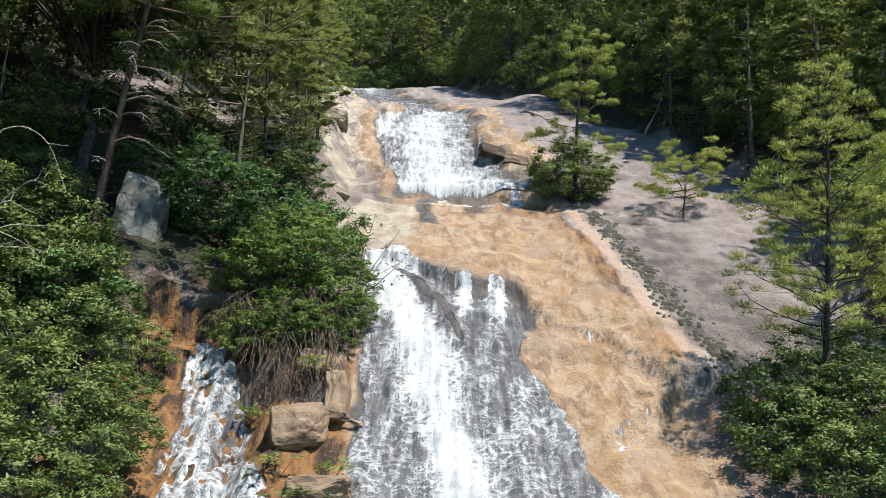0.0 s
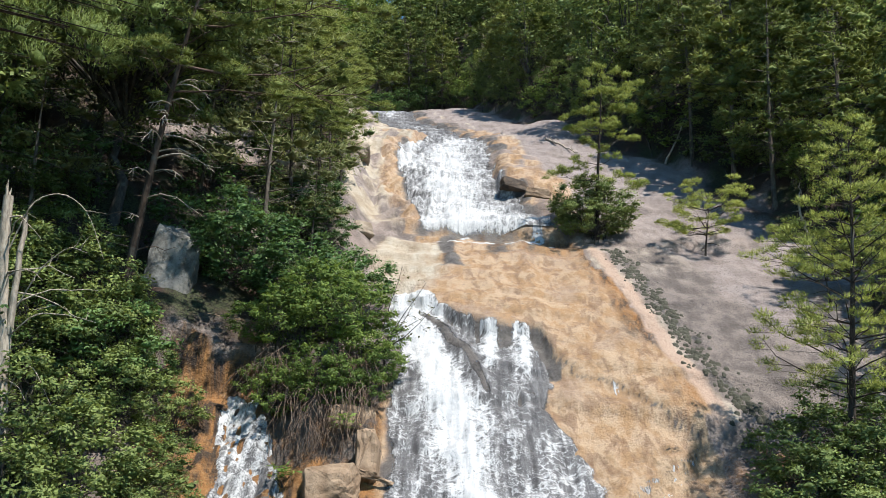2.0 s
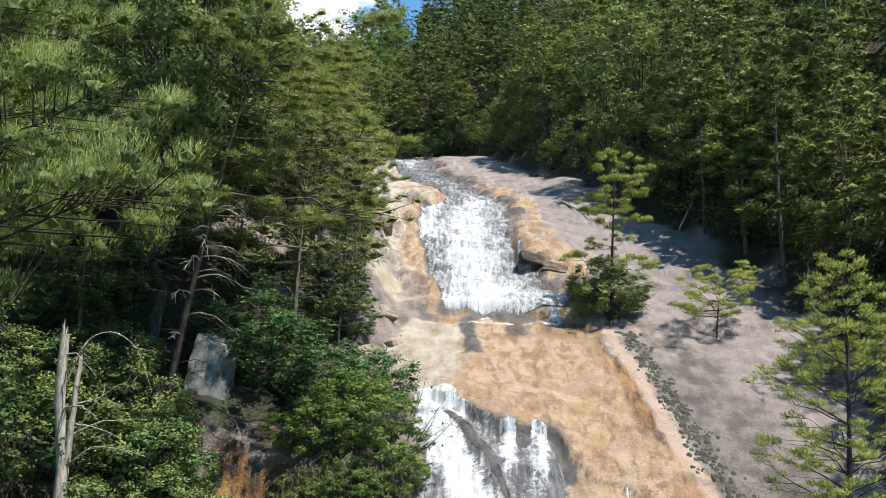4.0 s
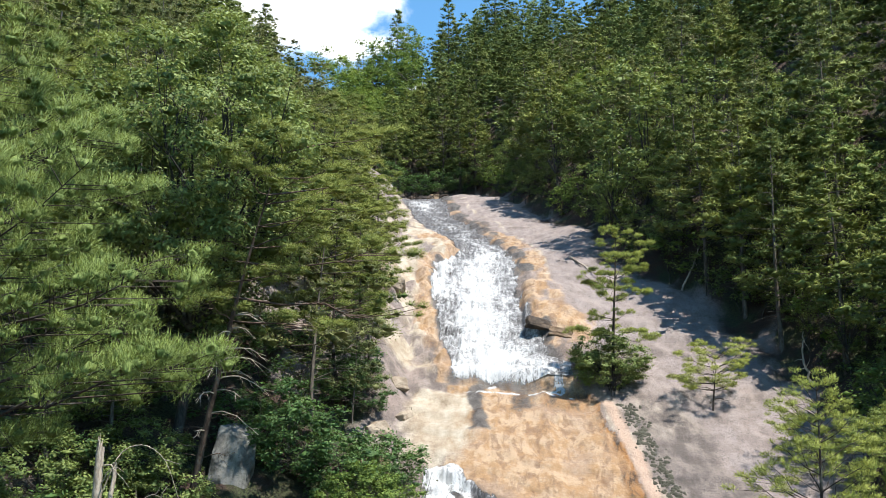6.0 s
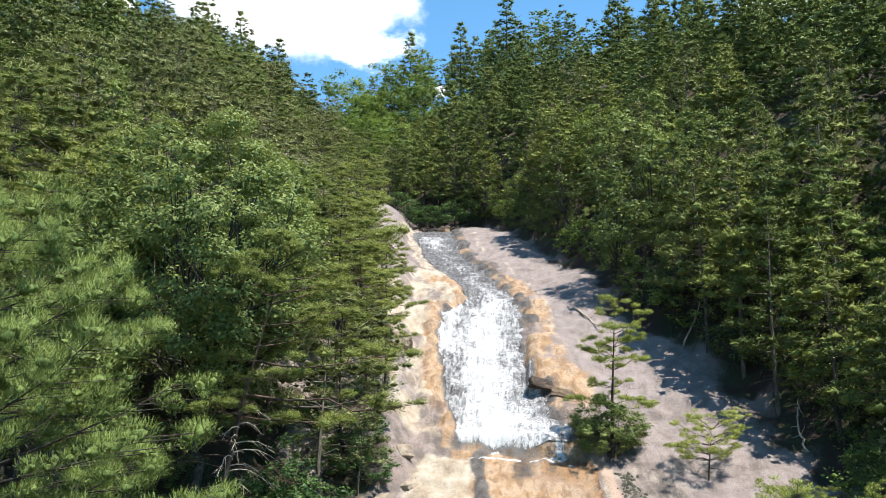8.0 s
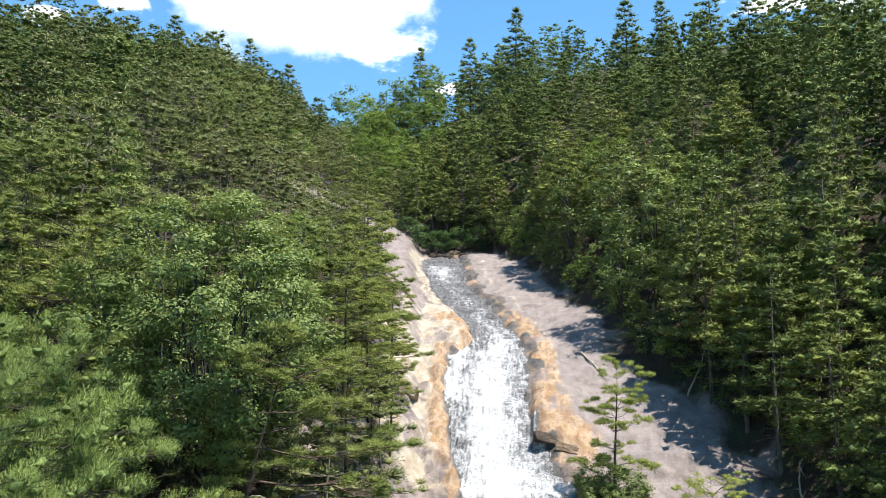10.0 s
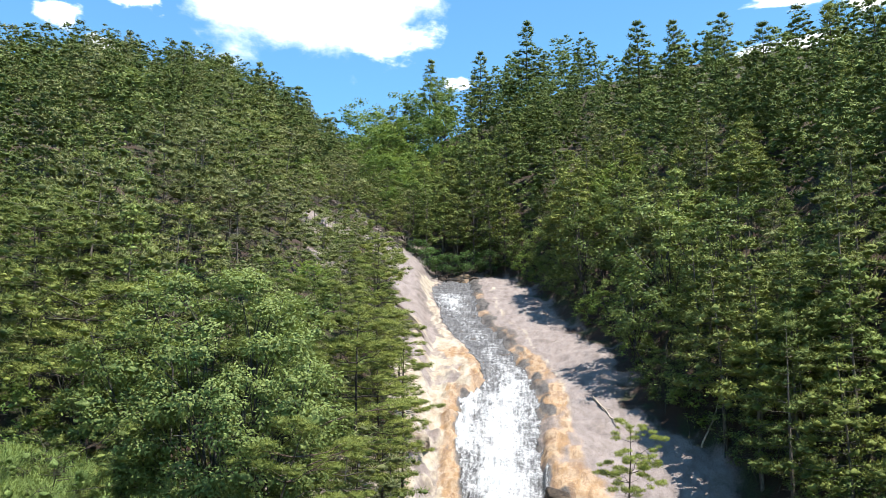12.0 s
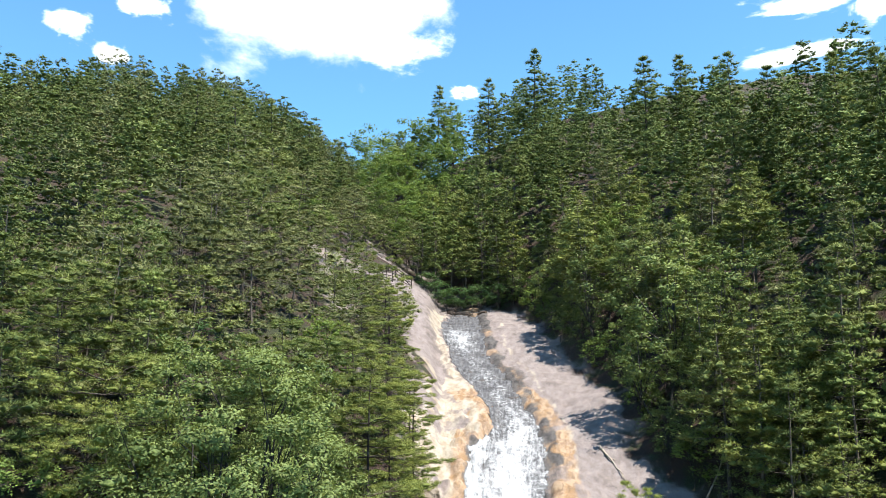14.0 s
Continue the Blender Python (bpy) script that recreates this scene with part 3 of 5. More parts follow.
def pine_meshes(seed, tall, spread, base_at, tufts, blades, length, width, mat, bark_mat, lean=(0, 0), layers=11, dead=6, side=None, droop=0.0, roundness=0.7, fine=True, per=(3, 6), up=0.45, pad=0.36, lift=0.0, spray=0.5, cushion=0.22, thick=0.45, core=0.5, twiggy=2.6):
    """A pine: whorls of boughs, each a flat pad of needle tufts. side: a plan direction in which the boughs are longer."""
    rng = np.random.default_rng(seed)
    wood, crown = Soup(), Soup()
    k = 9 if fine else 6
    t = np.linspace(0, 1, k)
    stem = np.stack([lean[0] * t ** 1.2 + 0.02 * tall * np.sin(3 * t + seed) * t, lean[1] * t + 0.02 * tall * np.cos(2.6 * t + seed) * t - 0.02 * tall * t * np.cos(seed), t * tall], 1)
    r0 = 0.0095 * tall + 0.03
    wood.tube(np.vstack([stem[:1] - [0, 0, 0.4], stem]), np.concatenate([[r0 * 1.25], r0 * (1 - 0.93 * t)]), 7 if fine else 5)
    at = lambda h: np.array([np.interp(h, t, stem[:, i]) for i in range(3)])
    cents, radii, ways, boughs = [], [], [], []
    for i in range(layers):
        h = base_at + (0.97 - base_at) * (i + rng.uniform(-0.3, 0.3)) / (layers - 1)
        h = min(max(h, base_at * 0.9), 0.975)
        rel = (h - base_at) / (1 - base_at)
        reach = spread * (max(1 - max(rel, 0), 0) ** roundness * 0.92 + 0.09) * (0.66 + 0.34 * min(1, (rel + 0.12) * 4))
        start = rng.uniform(0, 2 * np.pi)
        m = rng.integers(*per)
        for j in range(m):
            ang = start + 2 * np.pi * j / m + rng.uniform(-0.5, 0.5)
            r = reach * rng.uniform(0.5, 1.18)
            if side is not None:
                r *= 1 + 0.75 * (math.cos(ang) * side[0] + math.sin(ang) * side[1])
            boughs.append((h, ang, max(r, 0.15), rel))
    q = 5 if fine else 3
    for h, ang, r, rel in boughs:
        a = at(h)
        rise = (0.35 * rel + 0.04 + lift - droop + rng.uniform(-0.16, 0.16)) * r
        out = np.array([math.cos(ang), math.sin(ang), 0.0])
        sidev = np.array([-math.sin(ang), math.cos(ang), 0])
        pts = bend(a, a + out * r + [0, 0, rise], q, rng, 0.045 * r, 0.05 * r)
        rr = (0.0045 if fine else 0.005) * r + 0.006
        wood.tube(pts, np.linspace(rr * 1.6, rr * 0.35, q), 4 if fine else 3)
        twigs = max(2, int(r * twiggy))
        ts = np.concatenate([[1.0], rng.uniform(0.35, 0.97, twigs)])
        tl = np.concatenate([[0.0], rng.choice([-1, 1], twigs) * rng.uniform(0.45, 1.0, twigs)]) * pad * r
        tl = tl * (1.25 - np.abs(ts - 0.62) * 1.3)
        root = np.stack([np.interp(ts, np.linspace(0, 1, q), pts[:, e]) for e in range(3)], 1)
        tip = root + sidev * tl[:, None] + out * (np.abs(tl) * 0.75)[:, None] + [0, 0, 1] * (0.12 * np.abs(tl))[:, None]
        size = 1.35 * cushion * min(1.0, 0.5 + 0.3 * r) * rng.uniform(0.5, 1.35, twigs + 1)
        cents.append(root + (tip - root) * 0.88 - out * 0.4 * size[:, None] * (tl == 0)[:, None])
        radii.append(size)
        ways.append(unit(out * 0.6 + sidev * (np.sign(tl) * 0.4)[:, None] + [0, 0, up]))
        if fine:
            for e in range(1, twigs + 1):
                p0 = np.array([np.interp(ts[e], np.linspace(0, 1, q), pts[:, g]) for g in range(3)])
                p1 = p0 + sidev * tl[e] + out * abs(tl[e]) * 0.75 + [0, 0, 0.1 * abs(tl[e])]
                wood.tube([p0, (p0 + p1) / 2, p1], [rr * 0.55, rr * 0.4, rr * 0.2], 3)
    for _ in range(dead):
        h = rng.uniform(0.12, max(base_at, 0.2))
        ang = rng.uniform(0, 2 * np.pi)
        a = at(h)
        r = spread * rng.uniform(0.25, 0.75)
        b = a + np.array([math.cos(ang) * r, math.sin(ang) * r, rng.uniform(-0.25, 0.15) * r])
        p = bend(a, b, q, rng, 0.05 * r, -0.08 * r)
        wood.tube(p, np.linspace(0.022, 0.006, q), 4 if fine else 3)
        if fine:
            for _q in range(2):
                p0 = p[rng.integers(2, 4)]
                wood.tube(bend(p0, p0 + rng.normal(size=3) * 0.22 * r, 3, rng, 0.03), [0.01, 0.007, 0.004], 3)
    cents.append(at(0.975) + [[0, 0, 0], [0, 0, 0.02 * tall]])
    radii.append(np.array([0.9, 0.6]) * cushion)
    ways.append(np.tile([0, 0, 1.0], (2, 1)))
    crown.needles(rng, np.concatenate(cents), np.concatenate(radii), np.concatenate(ways), tufts * blades, length, width, thick, core, up, spray, fine)
    return wood.mesh("pine_trunk", bark_mat), crown.mesh("pine_crown", mat, True)


def broad_meshes(seed, tall, spread, count, leaf, mat, bark_mat, clumps=26, base_at=0.3, stems=1, low=0.0, squash=0.8, fine=True, clump=(0.24, 0.42), droop=0.25, core=0.45):
    """A broadleaf tree or shrub: forking limbs, each ending in a cloud of leaves."""
    rng = np.random.default_rng(seed)
    wood, crown = Soup(), Soup()
    cents, outs, hearts, sizes = [], [], [], []
    q = 5 if fine else 3
    roots = [np.array([0, 0, 0.0])] if stems == 1 else [np.append(rng.normal(size=2) * spread * 0.16, 0) for _ in range(stems)]
    tops = []
    for r in roots:
        fork = r + np.array([rng.normal() * 0.05 * tall, rng.normal() * 0.05 * tall, tall * base_at])
        rad = (0.010 * tall + 0.02) / math.sqrt(stems)
        wood.tube(np.vstack([[r - [0, 0, 0.3]], bend(r, fork, q, rng, 0.01 * tall)]), np.linspace(rad * 1.3, rad * 0.75, q + 1), 6 if fine else 4)
        tops.append((fork, rad))
    mid = tall * (base_at + 1) / 2 - low * tall
    for i in range(clumps):
        d = unit(rng.normal(size=3))
        d[2] = d[2] * squash
        rr = rng.uniform(0.4, 1.0) ** 0.45 * (1 + 0.24 * math.sin(3 * math.atan2(d[1], d[0]) + seed) * (1 - abs(d[2])))
        c = np.array([d[0] * spread * rr, d[1] * spread * rr, mid + d[2] * rr * tall * (1 - base_at) * 0.5])
        c[2] = max(c[2], 0.12 * tall * (1 - low))
        fork, rad = tops[rng.integers(len(tops))]
        p = bend(fork, c, q, rng, 0.03 * tall, -0.03 * tall)
        if stems > 1 or i % 3 == 0:
            wood.tube(p, np.linspace(rad * 0.5, rad * 0.08, q), 4 if fine else 3)
        n = max(4, int(count / clumps * rng.uniform(0.6, 1.4)))
        size = spread * rng.uniform(*clump)
        w = unit(rng.normal(size=(n, 3))) * rng.uniform(0.3, 1.0, (n, 1)) ** 0.6 * size
        w[:, 2] = w[:, 2] * 0.55 + 0.1 * size
        cents.append(c + w)
        outs.append(unit(w / size * [1, 1, 1.8] + 0.5 * unit(c - [0, 0, mid])))
        hearts.append(c)
        sizes.append(size)
        if fine and (stems > 1 or i % 3 == 0):
            for _ in range(2):
                e = c + w[rng.integers(n)]
                wood.tube(bend(p[3], e, 3, rng, 0.02), [rad * 0.14, rad * 0.1, rad * 0.05], 3)
    crown.leaves(rng, np.concatenate(cents), leaf, leaf * 0.48, droop, 0.6, np.concatenate(outs))
    crown.cores(rng, np.array(hearts), np.array(sizes) * core, 0.5, fine)
    return wood.mesh("limbs", bark_mat), crown.mesh("leaf_crown", mat, True)


def tree_thing(name, label, category, meshes, m, group="", names=("trunk", "crown")):
    ob = thing(name, label, category, m, group)
    part(names[0], meshes[0], ob)
    part(names[1], meshes[1], ob)
    return ob


# ---- ground: one sheet, fine round the falls, coarse towards the horizon ----


def graded(stops):
    out = []
    for (a, b, step) in stops:
        out.append(np.arange(a, b, step))
    return np.concatenate(out + [[stops[-1][1]]])


xs = graded([(-1500, -300, 150), (-300, -90, 15), (-90, -30, 3), (-30, -13, 0.7), (-13, -3.5, 0.22), (-3.5, 8, 0.13), (8, 16, 0.22), (16, 36, 0.9), (36, 90, 3), (90, 300, 15), (300, 1500, 150)])
ys = graded([(-400, -100, 50), (-100, 0, 10), (0, 17, 1.0), (17, 23, 0.16), (23, 34, 0.09), (34, 64, 0.2), (64, 112, 0.4), (112, 200, 2.5), (200, 320, 10), (320, 1800, 120)])
GX, GY = np.meshgrid(xs, ys)
gx, gy = GX.ravel(), GY.ravel()
gz = height(gx, gy)
ground_mesh = mesh_from("ground", np.stack([gx, gy, gz], 1), grid_faces(len(xs), len(ys)), ROCK)


def zones(x, y):
    """Where the slab is stained orange, bleached, or dark from wet, dark rock and painted shade; where litter covers
    it.
    """
    d = past_ledge(x, y)
    x0, y0 = x + 0.07 * fbm(x / 0.5, y / 0.7, 95, 3), y
    wob = 0.5 * fbm(x / 1.6, y / 2.2, 41, 3)
    x, y = x + 0.32 * fbm(x / 1.1, y / 1.5, 81, 4), y + 0.45 * fbm(x / 1.3, y / 1.3, 83, 4)
    lowR, upL, upR, orR = table(LOW_RIGHT, y), table(UP_LEFT, y), table(UP_RIGHT, y), table(ORANGE_RIGHT, y)
    low = 1 - smooth(41.8, 42.8, y)
    orange = low * smooth(-0.4, 0.3, x - table([(17, 3), (26, 1), (30, 0), (33, -2), (42, -2.2)], y)) * (1 - smooth(-0.25, 0.1, x - orR))
    orange = np.maximum(orange, (1 - low) * band(x, upL - table([(42, 0.9), (56, 1.3), (61, 2.3), (72, 2.4)], y) + wob, upL + 0.3) * (1 - smooth(70, 74, y)))
    orange = np.maximum(orange, (1 - low) * band(x, upR - 0.2, upR + table([(42, 1.2), (48, 3), (55, 2.2), (62, 2.0), (70, 1.7), (76, 0.8), (90, 0.7)], y) + 0.5 * wob) * (1 - smooth(97, 102, y)))
    orange = np.maximum(orange, band(x, -8.9, -3.0) * (1 - smooth(26.6, 27.6, y)))
    orange = np.maximum(orange, band(x, -3.4, -2.2) * (1 - smooth(27, 29, y)))
    orange = orange * np.where(y > 42.5, np.clip(0.9 + 0.6 * fbm(x / 1.3, y / 2.4, 85, 4), 0, 1), 1)
    pink = band(x, orR + 0.1, orR + 0.75, 0.15) * band(y, 25.5, 41.5, 1)
    pale = band(x, -4.2, -0.9 + wob, 0.5) * band(y, 34.2, 41.6, 0.8) * 0.8
    pale = np.maximum(pale, band(x, upL - 5.5, upL - 0.9 + wob, 0.5) * band(y, 43, 74, 1) * np.clip(0.75 + 0.8 * fbm(x / 1.0, y / 1.5, 87, 3), 0, 1))
    pale = np.maximum(pale, band(x, upR + 1.8, upR + 2.3, 0.2) * band(y, 55, 95, 2) * (0.45 + 0.5 * wob))
    pale = np.maximum(pale, band(x, upL - 1.3, upL - 0.1, 0.2) * band(y, 72, 100, 2) * (0.55 + 0.5 * wob))
    pale = np.maximum(pale, pink * 0.5)
    pale = np.maximum(pale, band(x, 6.6, 9.5, 0.8) * band(y, 36, 41, 1.5) * 0.3)
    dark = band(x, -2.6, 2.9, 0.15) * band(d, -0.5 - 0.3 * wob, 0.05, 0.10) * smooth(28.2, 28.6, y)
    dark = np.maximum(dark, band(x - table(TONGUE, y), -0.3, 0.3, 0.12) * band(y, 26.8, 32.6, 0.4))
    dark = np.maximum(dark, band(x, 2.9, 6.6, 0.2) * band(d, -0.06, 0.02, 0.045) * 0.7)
    dark = np.maximum(dark, band(x, table(LOW_LEFT, y) + 0.1, lowR - 0.25, 0.2) * (1 - smooth(33.2, 33.8, y)) * (1 - smooth(-0.1, 0.2, d)) * 0.85)
    dark = np.maximum(dark, band(x, -1.3, -0.35, 0.25) * band(y, 36.5, 42.2, 0.6) * 0.85)
    dark = np.maximum(dark, band(x, 0.95, 1.8, 0.25) * band(y, 39.0, 41.6, 0.6) * 0.75)
    dark = np.maximum(dark, band(y - (42.1 - 0.18 * (x - 0.4)), -0.9, 0.5, 0.2) * band(x, -2.4, 4, 0.3) * np.clip(0.45 + 0.6 * wob, 0, 1))
    dark = np.maximum(dark, (1 - low) * band(x, upR - 1.2, upR + table([(54, 0.3), (62, 0.9), (76, 1.2), (90, 1.0)], y) + 0.5 * wob, 0.25) * smooth(54, 58, y) * np.clip(0.72 + 0.6 * fbm(x / 0.8, y / 1.6, 99, 3), 0, 1))
    dark = np.maximum(dark, (1 - low) * band(x, upL + 0.1, upR - 0.2, 0.3) * 0.8)
    # shade of the cleft below the jutting block, painted dark
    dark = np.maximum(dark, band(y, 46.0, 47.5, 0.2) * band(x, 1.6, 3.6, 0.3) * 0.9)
    # darker tone on the bank above the side fall
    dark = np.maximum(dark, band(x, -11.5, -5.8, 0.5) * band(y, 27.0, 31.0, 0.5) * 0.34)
    # darkens the mound for the roots and the shadow among them
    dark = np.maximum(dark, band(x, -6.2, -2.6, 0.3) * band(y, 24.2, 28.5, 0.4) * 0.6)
    # shaded hollow at the slab's lower right end, put in as dark colour
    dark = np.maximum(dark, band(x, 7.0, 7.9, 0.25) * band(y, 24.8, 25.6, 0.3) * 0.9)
    dark = np.maximum(dark, smooth(99.5, 102, y) * band(x, upL, upR, 0.5))
    stones = band(x - orR, 1.0, 1.55, 0.2) * band(y, 26, 39, 1) * np.clip(vnoise(x / 0.16, y / 0.22, 43) * 1.8 + 0.1, 0, 1)
    dark = np.maximum(dark, stones)
    left, right = table(EDGE_LEFT, y) - x - 1.7 * band(y, 36, 66, 2), x - table(EDGE_RIGHT, y)
    out = np.maximum(left, right)
    litter = smooth(-1.9, 1.0, out + 1.3 * fbm(x / 2.2, y / 2.2, 45, 4))
    outcrop = smooth(0.25, 0.5, fbm(x / 4.5, y / 6, 47, 3)) * (1 - smooth(7, 13, left)) * (left > 0)
    litter = litter * (1 - 0.9 * outcrop)
    wet = np.clip(np.maximum(orange, dark) * 0.9, 0, 1) * (1 - litter)
    rust = band(x, -9.2, -2.5, 0.3) * (1 - smooth(27.2, 28.2, y)) * (0.95 + 0.5 * wob)
    rust = np.maximum(rust, band(x, orR - 0.9, orR - 0.05, 0.3) * band(y, 25.5, 41.5, 1) * (0.5 + 0.6 * wob))
    rust = np.maximum(rust, band(x, orR - 0.24, orR + 0.04, 0.1) * band(y, 26.5, 41.5, 1) * (0.8 + 0.5 * wob))
    rust = np.maximum(rust, band(x, 2.2, 5.0, 0.6) * band(y, 38.8, 41.6, 0.7) * (0.62 + 0.5 * wob))
    rust = np.maximum(rust, band(x, 6.6, 9.0, 0.4) * band(y, 17, 25, 0.6) * 0.5)
    strip = band(x0, table(ORANGE_RIGHT, y0) + 0.06, table(ORANGE_RIGHT, y0) + 0.62, 0.1) * band(y0, 25.8, 41.2, 0.8)
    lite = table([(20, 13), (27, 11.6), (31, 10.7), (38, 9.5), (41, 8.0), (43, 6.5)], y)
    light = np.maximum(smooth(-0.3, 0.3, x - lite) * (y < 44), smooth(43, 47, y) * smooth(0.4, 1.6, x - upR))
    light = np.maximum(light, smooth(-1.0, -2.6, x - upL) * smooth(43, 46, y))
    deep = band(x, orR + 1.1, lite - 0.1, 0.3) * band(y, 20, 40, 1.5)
    return np.stack([orange, pale, dark], 1), np.stack([litter, wet, rust], 1), np.stack([light, deep, strip], 1)


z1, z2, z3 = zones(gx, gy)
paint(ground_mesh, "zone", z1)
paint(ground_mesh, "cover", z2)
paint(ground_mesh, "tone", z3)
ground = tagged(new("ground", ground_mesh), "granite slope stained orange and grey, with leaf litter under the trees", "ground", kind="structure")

# ---- water ----


def sheet(name, label, left, right, y0, y1, step, across, foam, thick, ripple):
    """A skin of falling water between two banks."""
    yy = np.arange(y0, y1, step)
    ss = np.linspace(0, 1, across)
    S, Y = np.meshgrid(ss, yy)
    jag = 0.22 * fbm(Y / 0.9, Y * 0 + 2.0, 51, 3)
    jag2 = 0.22 * fbm(Y / 0.9, Y * 0 + 9.0, 53, 3)
    l, r = table(left, Y) + jag - 0.1, table(right, Y) + jag2 + 0.1
    X = l + (r - l) * S
    f, c = foam(X, Y, S, l, r)
    wave = fbm(X / 0.30, Y / 0.42, 55, 3) * ripple + np.abs(vnoise(X / 0.17, Y / 0.2, 57)) * ripple * 0.7
    lift = thick * np.clip(c * 1.4, 0, 1) * (0.6 + 0.6 * f) + wave * np.clip(c * 1.5, 0.1, 1) - 0.03
    Z = height(X, Y) + lift
    me = mesh_from(name, np.stack([X.ravel(), Y.ravel(), Z.ravel()], 1), grid_faces(across, len(yy)), WATER)
    paint(me, "flow", np.stack([f.ravel(), c.ravel(), (0.55 * smooth(40, 43, Y) + 0.45 * smooth(58, 70, Y)).ravel()], 1))
    return tagged(new(name, me), label, "waterfall", kind="structure")


def lower_foam(x, y, s, l, r):
    core = np.exp(-((x - table([(17, 1.1), (21, 0.45), (24, -0.1), (27, -0.7), (30, -1.6), (34, -2.3)], y)) / table([(17, 0.6), (22, 0.6), (26, 0.75), (30, 0.7), (34, 0.5)], y)) ** 2)
    d = past_ledge(x, y)
    streams = np.exp(-((x - 0.72) / 0.26) ** 2) + np.exp(-((x - 1.85) / 0.24) ** 2)
    spill = band(d, -2.2, 0.1, 0.25) * smooth(0.0, 0.3, x)
    top = smooth(28.5, 31.5, y) * (x < -0.9)
    f = 0.04 + 0.74 * core + 0.46 * spill * streams + 0.30 * top + 0.14 * vnoise(x / 0.9, y / 1.5, 61)
    cover = smooth(0, 0.08, s) * smooth(0, 0.07, 1 - s) * (1 - smooth(-0.05, 0.2, d) * smooth(-1.6, -1.0, x))
    cover = cover * (1 - 0.9 * band(d, -0.7, 0.3, 0.2) * smooth(0.1, 0.3, x) * (1 - np.clip(streams * 1.4, 0, 1)))
    off = x - table(TONGUE, y)
    gap = np.exp(-(off / table([(26.6, 0.08), (29, 0.2), (31, 0.3), (33, 0.25)], y)) ** 2) * band(y, 26.9, 32.4, 0.3)
    return f - 0.7 * gap, cover * (1 - 0.92 * gap)


def side_foam(x, y, s, l, r):
    f = 0.17 + 0.22 * smooth(25, 27, y) + 0.2 * np.exp(-((s - 0.4) / 0.25) ** 2) + 0.1 * vnoise(x / 0.6, y, 63)
    return f, 1.55 * smooth(0, 0.25, s) * smooth(0, 0.12, 1 - s)


def upper_foam(x, y, s, l, r):
    core = np.exp(-((s - table([(41, 0.40), (48, 0.45), (60, 0.60), (70, 0.55), (88, 0.4), (110, 0.5)], y)) / table([(42, 0.34), (50, 0.30), (62, 0.24), (80, 0.3)], y)) ** 2)
    f = 0.12 - 0.08 * smooth(60, 68, y) + 0.44 * core * (1 - 0.66 * smooth(61, 74, y)) + 0.12 * vnoise(x / 0.9, y / 1.5, 65)
    f = f + 0.55 * band(y, 53, 61, 1.0) * np.exp(-((x - l - 0.7) / 0.6) ** 2)
    f = f + 0.22 * np.exp(-((y - 42.9) / 0.6) ** 2) + 0.25 * np.exp(-((y - 44.6) / 1.0) ** 2) * core
    f = f + 0.34 * band(y, 82, 88, 2) * np.exp(-((s - 0.35) / 0.3) ** 2)
    f = f - 0.10 * smooth(62, 76, y) - 0.22 * smooth(86, 94, y)
    cover = smooth(0, 0.09, s) * smooth(0, 0.12, 1 - s) * smooth(42.0, 42.5, y + 0.18 * (x - 0.4))
    return f, cover


def step_foam(x, y, s, l, r):
    f = 0.75 + 0.1 * vnoise(x / 0.4, y / 0.3, 67) + 0 * s
    mid = 41.25 - 0.14 * (x - 0.4) + 0.12 * vnoise(x / 0.9, 0.4, 69)
    runs = np.exp(-((x - 3.3) / 0.5) ** 2) + 0.7 * np.exp(-((x + 0.1) / 0.35) ** 2)
    cover = np.exp(-((y - mid) / 0.11) ** 2) * smooth(-2.4, -1.0, x) + runs * band(y, 41.1, 42.5, 0.2)
    cover = cover * np.clip(0.55 + 0.7 * fbm(x / 0.5, y / 0.3, 97, 3), 0.1, 0.9)
    return f - 0.2 * runs, np.clip(cover, 0, 1) * smooth(0, 0.05, s) * smooth(0, 0.05, 1 - s)


def trickle_foam(x, y, s, l, r):
    lip = 22.6 + 0.88 * (x - 3.6) + 0.2 * vnoise(x / 0.5, 1.7, 33)
    d = y - lip
    comb = np.clip(0.75 + 0.8 * vnoise(x / 0.035, 0.2, 71), 0, 1)
    fall = band(d, -0.42, 0.08, 0.08) * (0.6 + 0.4 * comb)
    run = band(d, -2.4, -0.2, 0.3) * np.clip(fbm(x / 0.35, y / 1.0, 73, 3) * 0.9, 0, 1)
    return 0.34 + 0 * s, np.clip(0.6 * fall * band(x, 4.2, 6.3, 0.4) + 0.34 * run, 0, 1) * smooth(0, 0.05, s) * smooth(0, 0.05, 1 - s)


def ledge_trickle(x, y, s, l, r):
    d = past_ledge(x, y)
    comb = np.clip(0.4 + 0.9 * vnoise(x / 0.035, 0.2, 75), 0, 1)
    return 0.36 + 0 * s, 0.55 * band(d, -0.35, 0.05, 0.1) * comb * band(x, 3.6, 5.0, 0.3)


lower_fall = sheet("lower_waterfall", "white foaming water sliding down dark granite", LOW_LEFT, LOW_RIGHT, 17.5, 33.6, 0.055, 110, lower_foam, 0.13, 0.05)
side_fall = sheet("side_waterfall", "thin lacy water over brown stained rock", SIDE_LEFT, SIDE_RIGHT, 17.5, 26.9, 0.06, 44, side_foam, 0.07, 0.04)
upper_fall = sheet("upper_waterfall", "broad white water sliding down a granite chute", UP_LEFT, UP_RIGHT, 41.9, 101, 0.13, 80, upper_foam, 0.16, 0.07)
